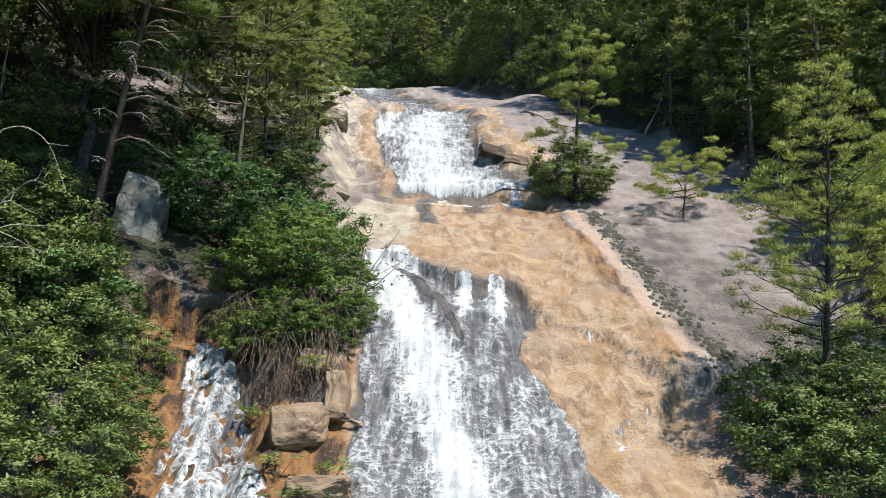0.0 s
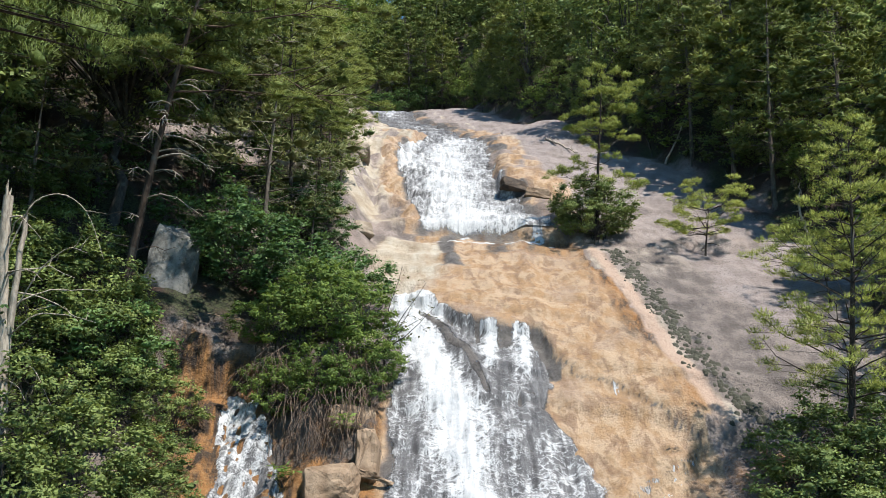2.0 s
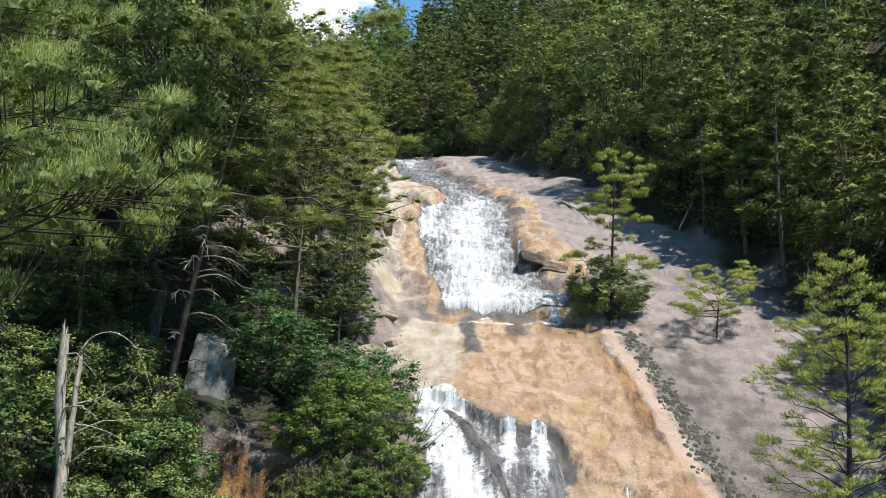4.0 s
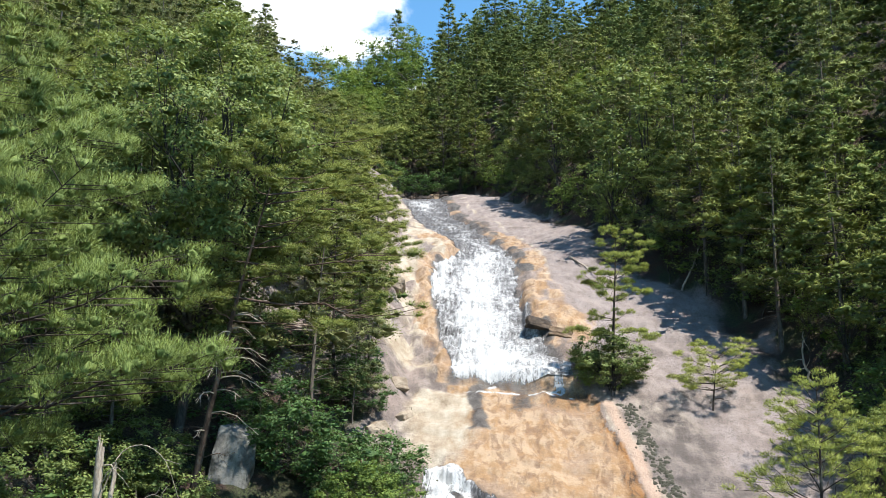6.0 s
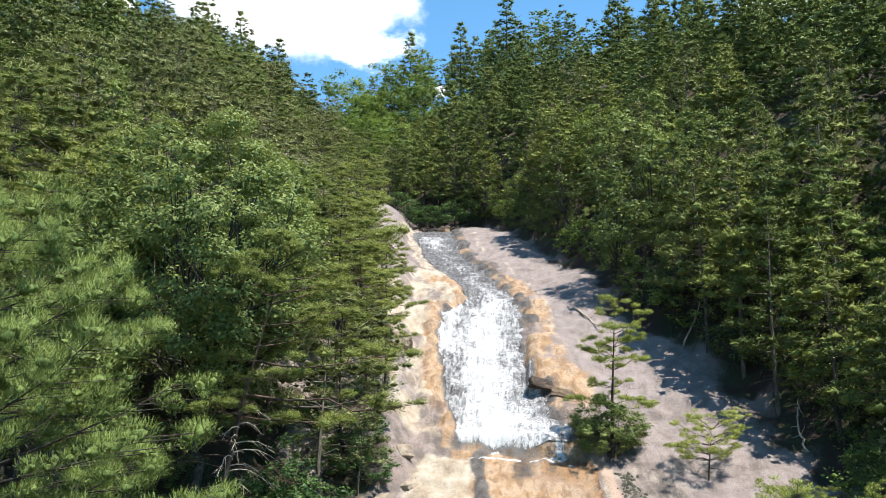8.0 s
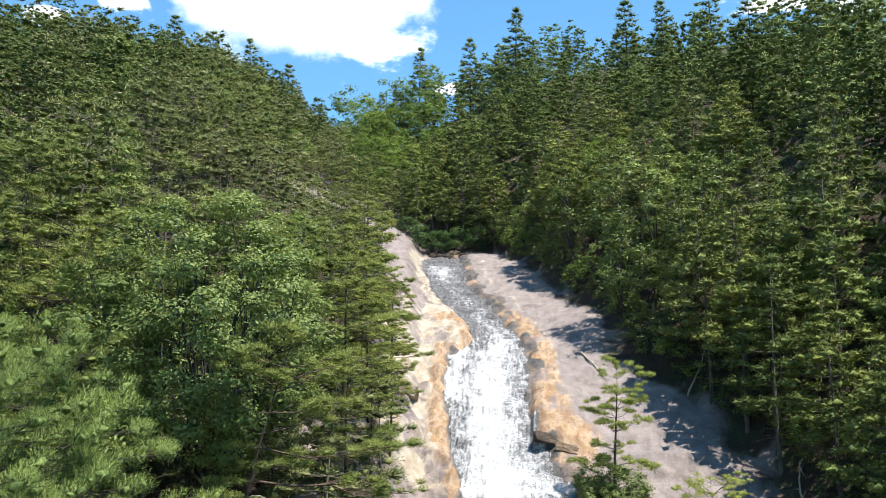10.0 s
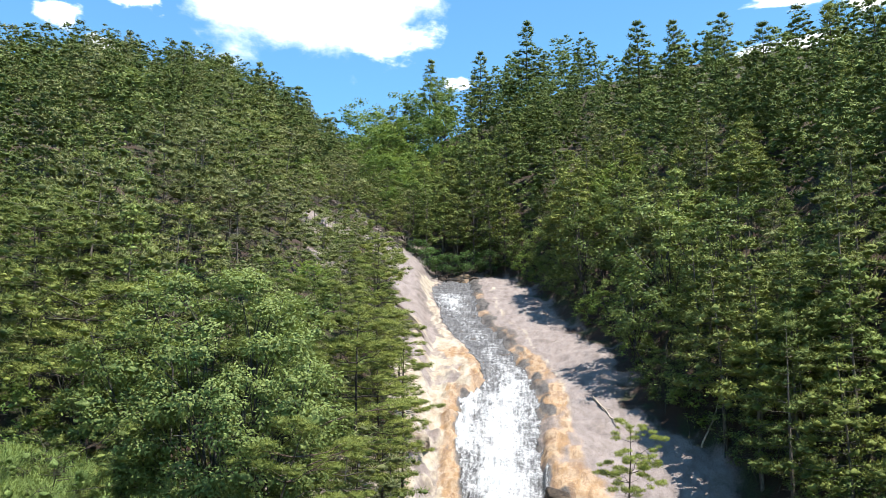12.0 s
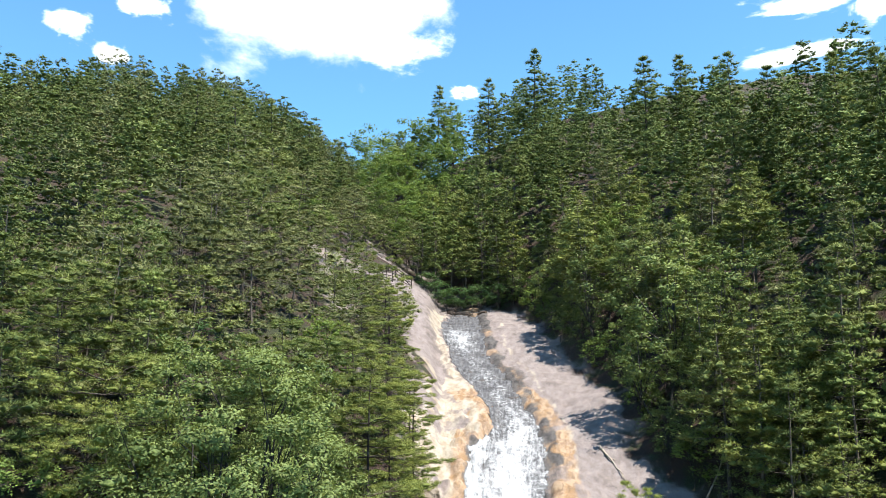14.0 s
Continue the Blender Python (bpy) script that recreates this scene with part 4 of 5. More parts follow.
step_fall = sheet("ledge_waterfall", "thin white water running along a rock step", [(40, -2.4), (43, -2.4)], [(40, 4.4), (43, 4.4)], 40.3, 42.7, 0.06, 120, step_foam, 0.05, 0.02)
trickle = sheet("trickle_waterfall", "fringe of trickles over a low rock ledge", [(19, 3.6), (25.4, 3.6)], [(19, 6.9), (25.4, 6.9)], 20.2, 25.4, 0.06, 150, trickle_foam, 0.03, 0.015)
ledge_run = sheet("ledge_trickle", "thin trickles over a crack in orange rock", [(26, 3.5), (28.5, 3.5)], [(26, 5.2), (28.5, 5.2)], 26.6, 28.2, 0.05, 50, ledge_trickle, 0.04, 0.02)

# ---- clouds far behind the ridge ----


def cloud(name, centre, wide, high, seed):
    rng = np.random.default_rng(seed)
    nx, ny = 60, 40
    u, v = np.meshgrid(np.linspace(-1, 1, nx), np.linspace(-1, 1, ny))
    lumps = [(rng.uniform(-0.42, 0.42), rng.uniform(-0.22, 0.25), rng.uniform(0.2, 0.38)) for _ in range(9)]
    d = sum(np.exp(-(((u - a) / r) ** 2 + ((v - b) / (r * 0.95)) ** 2)) for a, b, r in lumps)
    d = np.clip(d * 0.36, 0, 0.85) * smooth(0, 0.3, 1 - np.abs(u)) * smooth(0, 0.3, 1 - np.abs(v)) - 0.75 * smooth(0.62, 1.0, np.maximum(np.abs(u), np.abs(v)))
    me = mesh_from(name, np.stack([u.ravel() * wide * 1.35, 0 * u.ravel(), v.ravel() * high * 1.35], 1), grid_faces(nx, ny), VAPOUR)
    paint(me, "puff", np.stack([d.ravel()] * 3, 1))
    ob = new(name, me)
    ob.matrix_basis = look(centre, (0, 0, 20)) @ pose(0, 0, 0, -90, 0, 0)
    return tagged(ob, "bright white fair-weather cloud in a blue sky", "cloud", kind="structure")


cloud("cloud", (-590, 2274, 1150), 390, 300, 4)
cloud("cloud", (-365, 2330, 1035), 150, 85, 9)
cloud("cloud", (-1290, 2193, 1112), 90, 60, 5)
cloud("cloud", (-1105, 2205, 1175), 95, 65, 6)
cloud("cloud", (-1206, 2219, 1028), 70, 45, 7)
cloud("cloud", (700, 2423, 1150), 165, 46, 8)
cloud("cloud", (740, 2443, 1020), 190, 46, 10)
cloud("cloud", (930, 2447, 1150), 80, 70, 11)
cloud("cloud", (-215, 2357, 920), 48, 30, 12)

# ---- single trees round the falls ----


def stand(x, y, turn=0.0, size=1.0, sink=0.05):
    return pose(x, y, ground_z(x, y) - sink, 0, 0, turn) @ Matrix.Scale(size, 4)


right_pine = tree_thing("pine_tree", "slender yellow-green young pine rooted on the rock beside the slab", "tree",
                        pine_meshes(101, 9.6, 2.5, 0.24, 1600, 15, 0.13, 0.022, PINE_YELLOW, BARK, lean=(0.5, 0), layers=17, dead=10, roundness=0.6, lift=0.42, per=(4, 6), cushion=0.17, core=0.3, up=0.6, pad=0.5), stand(9.8, 23.4))
near_pine = tree_thing("pine_tree", "long-needled bright green pine standing close to the falls", "tree",
                       pine_meshes(102, 18.8, 4.5, 0.50, 5200, 26, 0.16, 0.016, PINE_BLUE, BARK, lean=(-0.3, 0), layers=17, dead=8, side=(0.6, 0.2), per=(5, 7), lift=0.2, roundness=0.55, up=0.9, cushion=0.25, thick=0.85, core=0.42, spray=0.5, twiggy=3.4), stand(-12.9, 14.2))
lean_pine = tree_thing("pine_tree", "leaning pine with red-brown bark and bare lower branches", "tree",
                       pine_meshes(103, 13.2, 3.4, 0.52, 3800, 15, 0.11, 0.017, PINE_FRESH, BARK_RED, lean=(3.9, -2.2), layers=10, dead=14, side=(0.9, -0.1), droop=0.0, roundness=0.14, per=(3, 5), cushion=0.25, core=0.5, thick=0.5, pad=0.42), stand(-11.0, 27.5))


def dead_limbs(tree, seed, count, low, high, lean):
    """Bare bleached boughs that arch out of a trunk and hang."""
    rg = np.random.default_rng(seed)
    for _ in range(count):
        h = rg.uniform(low, high)
        a = np.array([lean[0] * (h / 13.2) ** 1.2, lean[1] * h / 13.2, h])
        ang, r = rg.uniform(-1.9, 0.9), rg.uniform(0.9, 2.3)
        way = np.array([math.cos(ang), math.sin(ang), 0.0])
        t = np.linspace(0, 1, 8)[:, None]
        p = a + way * r * t + np.array([0, 0, 1.0]) * (0.5 * t - rg.uniform(0.7, 1.3) * t ** 2) * r * 0.6 + rg.normal(size=(8, 3)) * 0.03 * t
        s = Soup()
        s.tube(p, np.linspace(0.028, 0.007, 8), 5)
        for k in (3, 4, 5, 6):
            e = p[k] + way * rg.uniform(0.1, 0.3) * r + rg.normal(size=3) * [0.15, 0.15, 0.1] * r - [0, 0, 0.15 * r]
            s.tube(bend(p[k], e, 4, rg, 0.02), np.linspace(0.011, 0.004, 4), 4)
        part("dead_bough", s.mesh("dead_bough", BONE), tree, "bare bleached bough")


dead_limbs(lean_pine, 41, 15, 2.6, 7.2, (3.9, -2.2))
slim_trunk = tree_thing("pine_tree", "dark straight pine standing in deep shade", "tree",
                        pine_meshes(104, 14.0, 3.0, 0.6, 1500, 6, 0.16, 0.03, PINE, BARK, lean=(0.4, 0), layers=9, dead=12), stand(-13.6, 31.2))
big_broadleaf = tree_thing("broadleaf_tree", "large broadleaf tree with drooping glossy leaves on the bank", "tree",
                           broad_meshes(105, 17.6, 6.0, 56000, 0.2, LEAF, BARK_GREY, clumps=230, base_at=0.26, squash=0.95, clump=(0.12, 0.23), droop=0.6, core=0.34), stand(-12.4, 29.6))
sapling = tree_thing("pine_tree", "small bright pine growing from a cleft in the rock", "tree",
                     pine_meshes(106, 8.2, 1.9, 0.28, 1500, 14, 0.15, 0.024, PINE_YELLOW, BARK, lean=(0.3, 0), layers=9, dead=9, roundness=0.35, pad=0.5, lift=0.2, per=(3, 5), cushion=0.19, core=0.3), stand(6.2, 41.2))
rock_pine = tree_thing("pine_tree", "stunted multi-stemmed pine on bare granite", "tree",
                       pine_meshes(107, 2.6, 2.0, 0.38, 1500, 9, 0.12, 0.02, PINE_YELLOW, BARK, lean=(0.3, 0.1), layers=5, dead=3, roundness=0.05, per=(5, 8), lift=0.2, cushion=0.17, core=0.3), stand(10.7, 39.3))
upper_pine = tree_thing("pine_tree", "slender pine with a spreading crown beside the upper fall", "tree",
                        pine_meshes(109, 11.6, 3.0, 0.42, 2600, 12, 0.12, 0.022, PINE_FRESH, BARK, lean=(0.5, 0), layers=9, dead=14, roundness=0.25, per=(3, 5), pad=0.45, cushion=0.27, core=0.5, thick=0.5), stand(-8.9, 42.3))
copy_thing(upper_pine, stand(-10.8, 47.2, 100, 0.9))
copy_thing(upper_pine, stand(-13.5, 41.0, 200, 0.95))
copy_thing(upper_pine, stand(-7.6, 37.2, 290, 0.72))
for x, y, turn, size in ((-6.9, 40.2, 40, 0.62), (-8.0, 45.6, 150, 0.7), (-9.2, 51.6, 250, 0.68), (-10.4, 57.2, 10, 0.74), (-11.2, 63.0, 120, 0.7), (-8.3, 55.0, 80, 0.5), (-6.3, 43.4, 20, 0.6), (-6.9, 48.4, 200, 0.6), (-7.6, 52.4, 320, 0.58), (-12.6, 68.5, 300, 0.72)):
    copy_thing(upper_pine, stand(x, y, turn, size))
bank_pine = tree_thing("pine_tree", "broad flat-topped yellow-green pine on the wooded bank", "tree",
                       pine_meshes(108, 11.5, 4.0, 0.5, 2600, 12, 0.12, 0.022, PINE_FRESH, BARK, layers=8, dead=8, roundness=0.15, per=(4, 7), pad=0.5, cushion=0.31, core=0.5, thick=0.5), stand(-19.0, 30.5))
copy_thing(bank_pine, stand(-17.2, 24.5, 130, 0.95))
copy_thing(bank_pine, stand(-23.5, 33.5, 250, 0.9))
copy_thing(rock_pine, stand(13.6, 33.2, 120, 0.9))
copy_thing(right_pine, stand(14.2, 26.0, 140, 0.72))

BUSH_DARK = broad_meshes(111, 3.4, 2.1, 4200, 0.15, LEAF_DARK, BARK_GREY, clumps=70, base_at=0.12, stems=5, low=0.05, squash=1.0, clump=(0.13, 0.26))
BUSH = broad_meshes(112, 3.0, 1.9, 4200, 0.13, LEAF, BARK_GREY, clumps=64, base_at=0.14, stems=5, low=0.06, squash=1.0, clump=(0.12, 0.25))
BUSH_BRIGHT = broad_meshes(113, 2.6, 1.7, 3800, 0.13, LEAF_BRIGHT, BARK_GREY, clumps=70, base_at=0.12, stems=6, low=0.06, squash=1.0, clump=(0.1, 0.22), droop=0.5)


def shrub(kind, meshes, label, spots, group):
    first = None
    for x, y, turn, size, lift in spots:
        m = pose(x, y, ground_z(x, y) + lift, 0, 0, turn) @ Matrix.Scale(size, 4)
        if first is None:
            first = tree_thing(kind, label, "shrub", meshes, m, group, ("branchwork", "foliage"))
        else:
            copy_thing(first, m @ Matrix.Scale(1 / first.scale.x, 4))
    return first


shrub("rhododendron_bush", BUSH_DARK, "dense dark green rhododendron on the shaded bank", [
    (-9.4, 31.0, 0, 1.1, -0.2), (-7.6, 30.7, 80, 1.15, -0.1), (-5.9, 31.0, 200, 1.1, 0.0), (-5.9, 36.9, 15, 0.62, -0.1), (-6.6, 38.4, 115, 0.7, -0.1), (-7.4, 36.6, 255, 0.7, -0.1), (-4.5, 31.6, 300, 0.85, 0.0), (-10.6, 25.2, 40, 0.95, -0.2)], "rhododendrons on the banks")
shrub("leafy_bush", BUSH, "leafy green shrub on the rocky bank", [
    (-9.3, 21.2, 0, 0.95, 0.1), (-7.9, 21.0, 60, 0.72, 0.2), (-11.0, 22.0, 130, 1.0, 0.1), (-8.6, 18.2, 200, 0.8, 0.0), (-10.2, 18.6, 250, 1.0, 0.0),
    (-12.6, 27.2, 20, 0.95, -0.1), (-11.6, 26.6, 140, 1.0, -0.1), (-10.7, 26.3, 260, 0.85, -0.1), (-12.4, 25.3, 75, 1.05, -0.1), (-11.0, 24.9, 190, 0.95, -0.1), (-13.8, 26.0, 310, 1.0, -0.1), (-9.6, 26.0, 35, 0.6, -0.1), (-13.0, 23.6, 200, 1.1, -0.1), (-14.8, 28.3, 100, 0.9, -0.1),
    (-16.4, 26.0, 15, 0.9, -0.1), (-15.2, 24.4, 240, 1.0, -0.1), (-9.8, 24.0, 300, 0.8, 0.2), (-8.3, 23.2, 10, 0.6, -0.1), (-8.1, 21.6, 75, 0.55, -0.1), (-7.9, 19.6, 150, 0.6, -0.1), (-8.6, 24.9, 222, 0.6, -0.1), (5.7, 41.2, 200, 0.9, -0.2), (6.5, 41.6, 120, 1.0, -0.2), (5.7, 42.2, 300, 0.95, -0.1), (11.6, 24.2, 33, 0.9, -0.2),
    (10.6, 25.2, 10, 0.8, -0.5), (9.8, 22.6, 130, 0.95, -0.5), (8.8, 23.7, 200, 0.85, -0.4), (8.4, 21.9, 310, 0.85, -0.4), (10.9, 21.2, 220, 1.1, -0.4), (9.0, 20.6, 77, 0.8, -0.4)], "green shrubs on the banks")
shrub("hanging_bush", BUSH_BRIGHT, "bright green shrub hanging over the wet rock", [
    (-4.0, 27.3, 0, 0.95, 0.2), (-5.4, 27.2, 100, 0.9, 0.3), (-3.2, 26.6, 190, 0.7, -0.1), (-6.3, 27.7, 280, 0.7, 0.3), (-4.6, 25.9, 50, 0.62, -0.2),
    (-3.0, 27.9, 140, 0.65, 0.3), (-4.2, 25.7, 88, 0.6, -0.1), (-5.4, 26.0, 200, 0.65, -0.1), (-3.3, 25.9, 310, 0.5, 0.0), (-4.8, 28.2, 222, 0.95, 0.2), (-2.7, 27.1, 15, 0.5, 0.1), (-5.9, 26.6, 165, 0.6, 0.0)], "bright shrubs between the two falls")

# ---- forest ----
PINES = [pine_meshes(200 + i, 12.0, 2.3 + 0.35 * (i % 3), 0.28 + 0.05 * (i % 4), 1550, 4, 0.17, 0.042, mat, BARK_PALE, layers=12 + i % 3, dead=15, roundness=0.7 + 0.12 * (i % 3), fine=False, per=(4, 6), pad=0.42, cushion=0.35, core=0.6, thick=0.6, up=0.25, droop=0.06 * (i % 3), lift=0.04)
         for i, mat in enumerate([PINE, PINE_BLUE, PINE_FRESH, PINE, PINE_OLIVE, PINE])]
RIDGEPINE = pine_meshes(212, 12.0, 2.3, 0.10, 1600, 4, 0.22, 0.05, PINE, BARK, layers=15, dead=0, roundness=0.85, fine=False, per=(5, 7), pad=0.36, cushion=0.30, core=0.75, lift=0.35, up=0.5)
LOWPINES = [pine_meshes(220 + i, 7.2, 2.5, 0.36, 1150, 4, 0.15, 0.036, mat, BARK_PALE, layers=6, dead=16, roundness=0.3, lean=(0.5, -0.2), fine=False, pad=0.44, cushion=0.31, core=0.58, thick=0.55, up=0.3, per=(3, 6))
            for i, mat in enumerate([PINE_OLIVE, PINE, PINE_OLIVE])]
BROADS = [broad_meshes(240 + i, 10.0, 2.6, 2200, 0.26, mat, BARK_GREY, clumps=40, base_at=0.25, squash=1.0, fine=False, clump=(0.18, 0.34)) for i, mat in enumerate([LEAF, LEAF_SUN, LEAF])]
SMALLS = [broad_meshes(250 + i, 4.0, 1.7, 900, 0.19, mat, BARK_GREY, clumps=24, base_at=0.15, stems=3, squash=1.0, fine=False) for i, mat in enumerate([LEAF_SUN, LEAF, LEAF_DARK])]
LABELS = {"tall_pine": "tall pine with layered boughs on the wooded slope", "low_pine": "low spreading pine on the rocky hillside",
          "woodland_tree": "round-crowned broadleaf tree among the pines", "understorey_shrub": "sunlit leafy shrub at the edge of the wood"}
firsts = {}


def plant(kind, meshes, i, x, y, size, turn, tip=(0, 0)):
    m = pose(x, y, ground_z(x, y) - 0.15, tip[0], tip[1], turn) @ Matrix.Scale(size, 4)
    key = (kind, i)
    if key in firsts:
        return copy_thing(firsts[key], m @ Matrix.Scale(1 / firsts[key].scale.x, 4))
    names = ("trunk", "crown") if kind != "understorey_shrub" else ("branchwork", "foliage")
    firsts[key] = tree_thing(kind, LABELS[kind], "shrub" if kind == "understorey_shrub" else "tree", meshes[i], m, kind.replace("_", " ") + "s of the wood", names)
    return firsts[key]


rng = np.random.default_rng(77)
far_spots = []
for gy0 in np.arange(29, 250, 3.3):
    for gx0 in np.arange(-105, 105, 3.3):
        x, y = gx0 + rng.uniform(-1.4, 1.4), gy0 + rng.uniform(-1.4, 1.4)
        turn, size, pick, roll = rng.uniform(0, 360), rng.uniform(0.72, 1.3), rng.uniform(), rng.uniform()
        el_, er_ = float(table(EDGE_LEFT, y)), float(table(EDGE_RIGHT, y))
        dl, dr = el_ - x, x - er_
        if max(dl, dr) < 0.9 or (dl > 0 and y < 36 and x > -16.5):
            continue
        if dl > 0 and dl < 1.5 and y > 60:
            continue
        close = (dr > 0 and dr < 13 and y < 100) or (dl > 0 and dl < 19 and y < 84) or (dr > 0 and dr < 5) or (dl > 0 and dl < 6)
        tip = (rng.uniform(-4, 4), rng.uniform(-4, 4))
        if not close:
            if max(dl, dr) < (40 if y < 60 or dr > 0 else 62) and (y < 165 or (dr < 10 and dl < 45)) and rng.uniform() < (0.75 if y < 110 else 0.58):
                far_spots.append((x, y, turn, size * (0.86 if dr > 0 else 0.74), pick))
            continue
        if dr > 0:
            if roll < 0.08:
                continue
            if pick < 0.70:
                plant("tall_pine", PINES, 2 if dr < 3.5 else int(roll * 600) % 6, x, y, size * (0.84 if dr < 3.0 else 0.98 if dr < 8 else 0.9), turn, tip)
            elif pick < 0.88:
                plant("woodland_tree", BROADS, int(roll * 300) % 3, x, y, size * 1.05, turn, tip)
            else:
                plant("understorey_shrub", SMALLS, int(roll * 200) % 2, x, y, size, turn)
        else:
            if roll < (0.12 if dl < 8 else 0.06):
                continue
            if pick < 0.74:
                plant("low_pine", LOWPINES, int(roll * 300) % (2 if y < 50 else 3), x, y, size * (0.68 if 52 < y < 92 and dl < 9 else 0.8 + 0.022 * dl), turn, tip)
            elif pick < 0.90:
                plant("woodland_tree", BROADS, int(roll * 300) % 3, x, y, size * (0.45 if 52 < y < 92 and dl < 9 else 0.75), turn, tip)
            else:
                plant("understorey_shrub", SMALLS, int(roll * 200) % 2, x, y, size * 0.8, turn)
# small trees that fill the shade at the edge of the tall wood
for gy0 in np.arange(27, 104, 3.4):
    for k in range(3):
        y = gy0 + rng.uniform(-1.5, 1.5)
        x = float(table(EDGE_RIGHT, y)) + 1.2 + 3.2 * k + rng.uniform(-0.8, 0.8)
        plant("woodland_tree", BROADS, (0, 2, 2)[int(rng.integers(0, 3))], x, y, rng.uniform(0.36, 0.66), rng.uniform(0, 360))
# taller dark pines that shade the near bank
for x, y, s in ((-21, 38, 0.9), (-26, 42, 0.85), (-14.6, 46, 0.75), (-30, 38, 0.9)):
    plant("tall_pine", PINES, int(-x) % 2, x, y, s, x * 31)
# tall pines whose shade falls across the grey slab
for k, (x, y, size) in enumerate(((15.8, 44.5, 1.05), (14.9, 48.0, 1.12), (13.6, 51.6, 1.05), (17.0, 47.2, 1.1), (12.8, 55.2, 1.0), (17.8, 41.0, 1.0), (16.0, 51.5, 1.1))):
    plant("tall_pine", PINES, (0, 2, 5, 3)[k % 4], x, y, size, 67 * k)
# undergrowth below the trees of the near bank, its shade put into darker leaves
for gy0 in np.arange(15, 50, 2.5):
    for gx0 in np.arange(-27, -6, 2.6):
        x, y = gx0 + rng.uniform(-1, 1), gy0 + rng.uniform(-1, 1)
        pick, size, turn = rng.uniform(), rng.uniform(0.55, 1.0), rng.uniform(0, 360)
        dl = float(table(EDGE_LEFT, y)) - x
        if dl < 1.6 or (y < 30 and dl < 3.2) or abs(x + 12.9) + abs(y - 14.2) < 3 or (x > -13 and 28.5 < y < 33):
            continue
        if pick < 0.5:
            plant("understorey_shrub", SMALLS, 2, x, y, size, turn)
        elif pick < 0.6:
            plant("understorey_shrub", SMALLS, 1, x, y, size * 0.7, turn)
        elif pick < 0.74 and y > 24:
            plant("woodland_tree", BROADS, 2 * (int(turn) % 2), x, y, size, turn)
        elif pick < 0.86 and y > 24:
            plant("low_pine", LOWPINES, int(turn) % 2, x, y, size * 1.4, turn)
# bright shrubs along the sunny edge of the wood
for y in np.arange(33, 108, 2.6):
    x = float(table(EDGE_RIGHT, y)) + rng.uniform(0.3, 1.6)
    plant("understorey_shrub", SMALLS, rng.integers(0, 2), x, float(y), rng.uniform(0.6, 1.05), rng.uniform(0, 360))


def far_wood(name, label, mat, spots, makers):
    """Trees too far off to pick apart, joined."""
    soup_v, soup_f, soup_n, n = [], [], [], 0
    for k, (x, y, turn, size, pick) in enumerate(spots):
        v, f, nn = makers[k % len(makers)]
        c, s = math.cos(turn), math.sin(turn)
        spin = np.array([[c, s, 0], [-s, c, 0], [0, 0, 1.0]])
        soup_v.append((v * size) @ spin + [x, y, ground_z(x, y) - 0.2])
        soup_n.append(nn @ spin)
        soup_f.append(f + n)
        n += len(v)
    me = mesh_from(name, np.concatenate(soup_v), np.concatenate(soup_f), mat)
    me.normals_split_custom_set_from_vertices(np.concatenate(soup_n))
    return tagged(new(name, me), label, "woods", kind="stuff")


def raw(pair):
    """Corners, triangles and normals of a tree's crown."""
    return CROWNS[pair[1].name]


far_pines = [raw(pine_meshes(300 + i, 12.0, 2.5, 0.2, 240, 5, 0.26, 0.085, PINE, BARK, layers=10, dead=0, roundness=0.55, fine=False, pad=0.42, cushion=0.37, core=0.66, thick=0.55, up=0.25, per=(4, 6), twiggy=2.0)) for i in range(4)]
far_broads = [raw(broad_meshes(320 + i, 10.0, 2.8, 620, 0.34, LEAF, BARK, clumps=34, base_at=0.22, squash=1.0, fine=False, core=0.55)) for i in range(3)]
far_wood("far_pine_wood", "distant pine wood covering the hillside", PINE, [s for s in far_spots if s[4] < 0.55], far_pines)
lighter = [s for s in far_spots if 0.55 <= s[4] < 0.86 or (s[4] >= 0.86 and s[0] > float(table(EDGE_LEFT, s[1])))]
far_wood("far_olive_pine_wood", "distant olive green pines on the rocky hill", PINE_OLIVE, [s for s in lighter if s[0] <= float(table(EDGE_LEFT, s[1]))], far_pines)
far_wood("far_fresh_pine_wood", "distant fresh green pines on the ridge", PINE_RIDGE, [s for s in lighter if s[0] > float(table(EDGE_LEFT, s[1]))], far_pines)
far_wood("far_broadleaf_wood", "distant broadleaf trees between the pines", LEAF, [s for s in far_spots if s[4] >= 0.86 and s[0] < float(table(EDGE_LEFT, s[1]))], far_broads)
# pines that stand above the ridge
for x, y, size in ((-18.2, 153.7, 1.56), (-7.7, 144.9, 1.46), (0.7, 140.6, 1.71), (15.2, 103.2, 1.45), (20.7, 105.5, 1.25), (23.4, 90.1, 1.18), (24.6, 78.8, 1.2), (29.6, 72.5, 1.15), (30.7, 65.2, 1.2), (-28.3, 97.5, 1.05), (-30.9, 90.9, 1.05), (-37.4, 82.7, 1.0), (-34.0, 86.6, 0.95)):
    plant("tall_pine", PINES + [RIDGEPINE], 6, x, y, size, x * 40)

